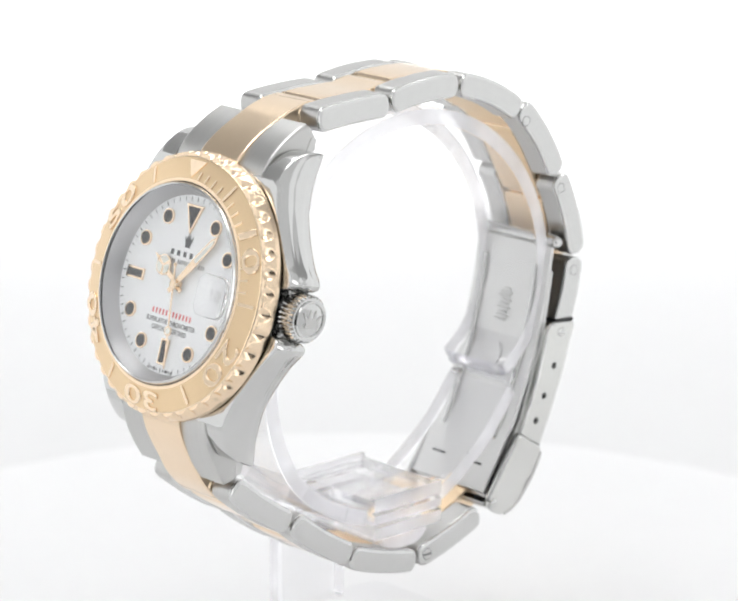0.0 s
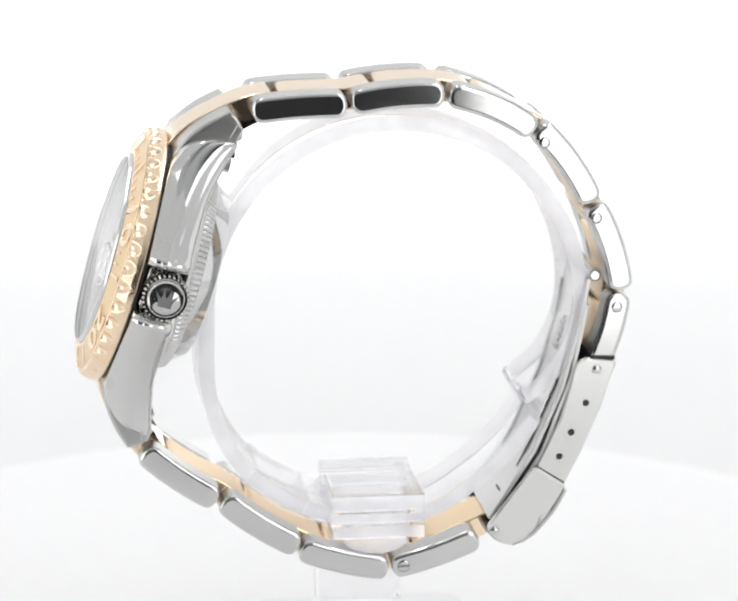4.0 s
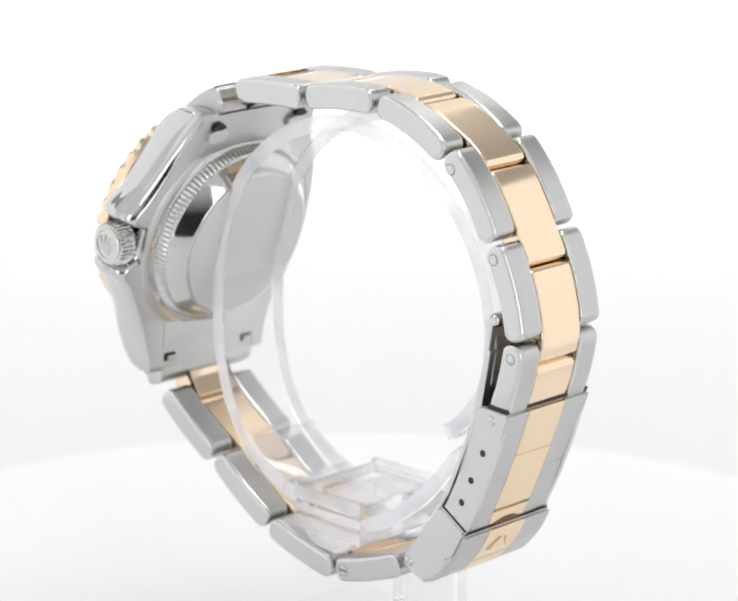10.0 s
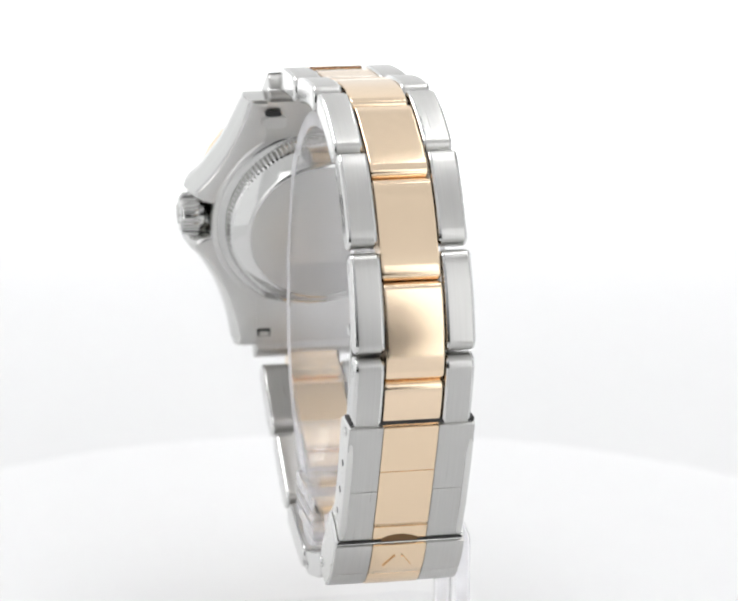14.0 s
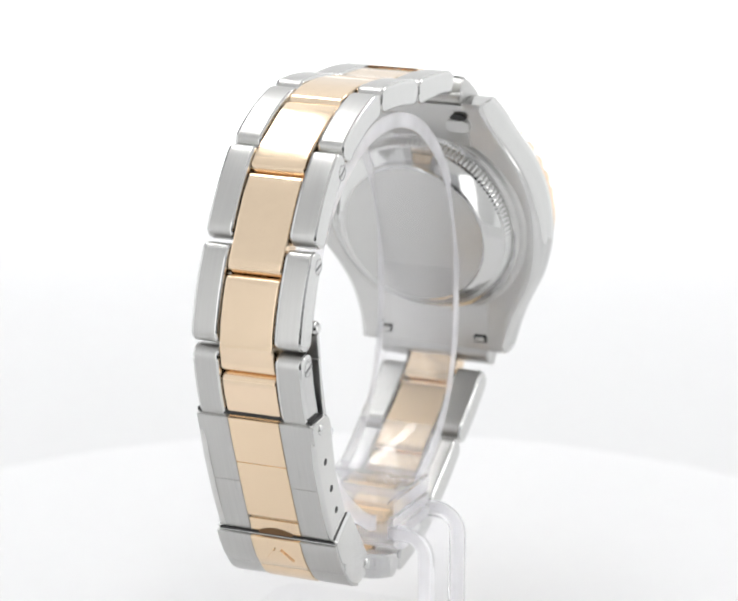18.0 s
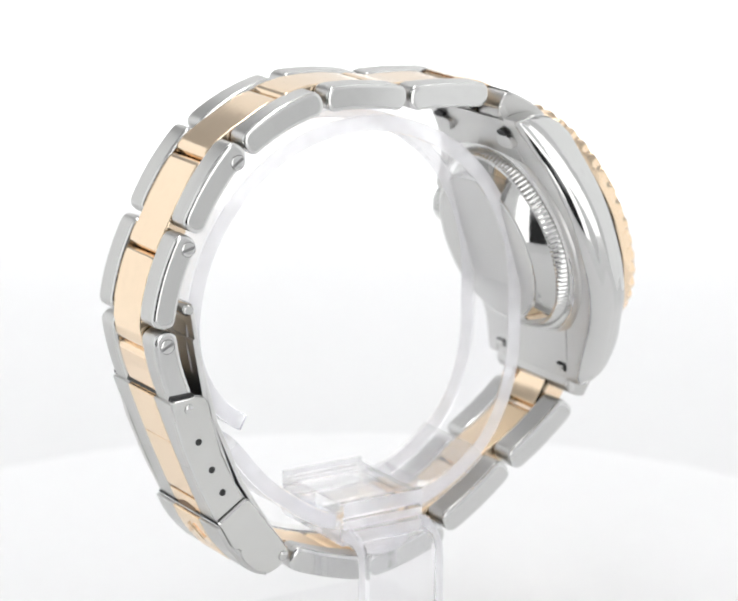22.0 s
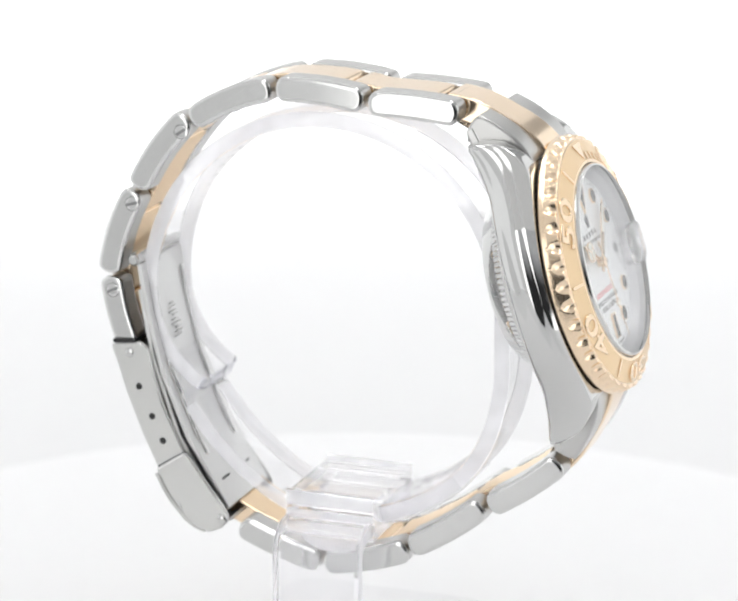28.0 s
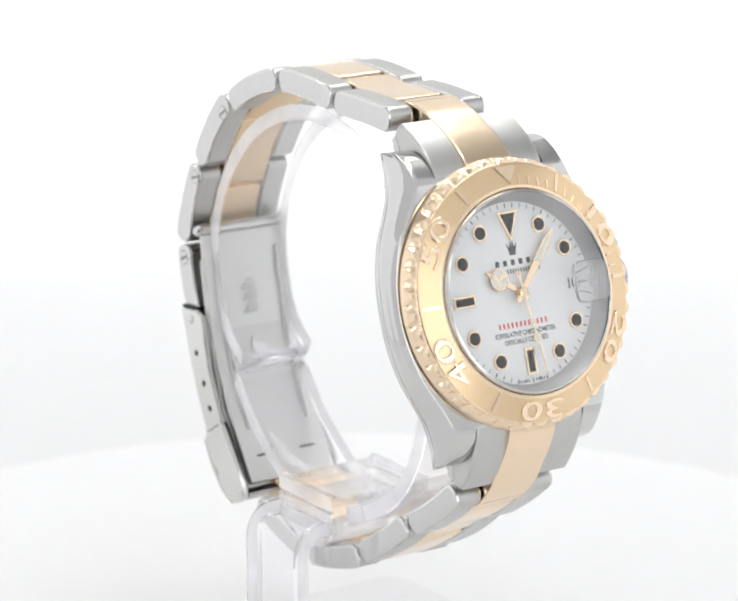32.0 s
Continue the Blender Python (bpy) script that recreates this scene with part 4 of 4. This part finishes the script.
# the clamp: a clear grooved block under a plate with two ridges
left_side = [(-9.3, -28.9), (-9.5, -29.1), (-9.5, -31.2), (-9.3, -31.4), (-8.9, -31.5), (-8.9, -31.7), (-9.3, -31.8), (-9.5, -32.0), (-9.5, -33.2), (-9.3, -33.4), (-8.9, -33.5), (-8.9, -33.7), (-9.3, -33.8), (-9.5, -34.0), (-9.5, -35.8), (-9.2, -36.1)]
section = [(-8.4, -29.5), (-8.6, -28.9)] + left_side + [(-x - 0.2, z) for x, z in left_side[::-1]] + [(8.4, -28.9), (8.2, -29.5)]
part("clamp", *loft([[(x, y, z) for x, z in section] for y in (-5.5, 8.9)]), [CRYSTAL, HAZY, ACRYLIC], stand, "clear grooved clamp block", lambda p: 1 if abs(p.normal.x) > 0.97 and abs(p.center.x / U) > 9.2 else 2 if abs(p.normal.x) > 0.1 else 0)
bowl = [(1.4 + 5.2 * math.cos(radians(a)), -36.15 + 2.75 * math.sin(radians(a))) for a in range(180, 361, 12)]
part("clamp_bowl", *prism(bowl, -9.0, 8.8, 0.5), [HAZY, FROST], stand, "rounded underside of the clamp", lambda p: 1 if abs(p.normal.x) > 0.3 else 0)
bend = [vec(-8.2, -34.2), vec(-11.2, -34.2)] + [vec(-11.2 - 3.5 * math.sin(radians(a)), -37.7 + 3.5 * math.cos(radians(a))) for a in range(15, 91, 15)] + [vec(-14.7, -46), vec(-14.7, FLOOR + 3.02)]
part("leg", *along_y(bend, 2.8, -5.4, 8.8, 0.5), CLEAR, stand, "bent clear leg", lambda p: 1 if abs(p.normal.y) > 0.95 else 2 if abs(p.normal.y) > 0.25 else 0)
base = [(x, y) for x, y in ((-16.2, -12.5), (-15, -15.3), (-12.5, -16.5), (16.5, -16.5), (19.3, -15.3), (20.5, -12.5), (20.5, 14.5), (19.3, 17.3), (16.5, 18.5), (-12.5, 18.5), (-15, 17.3), (-16.2, 14.5))]
part("base_plate", *loft([[(x, y, z) for x, y in base] for z in (FLOOR + 0.06, FLOOR + 3)]), [ACRYLIC_BASE, ACRYLIC_BASE], stand, "clear rounded base plate", lambda p: 1 if abs(p.normal.z) < 0.5 else 0)
for ob in stand.children:
    ob.visible_shadow = False


# ---------------------------------------------------------------- movement
def motions():
    rows = [(float(t), pose(0, 0, 0, 0, 0, -(TURN_START + TURN_RATE * t))) for t in range(33)]
    for thing in (watch, stand, turntable):
        walk(thing, rows)


motions()
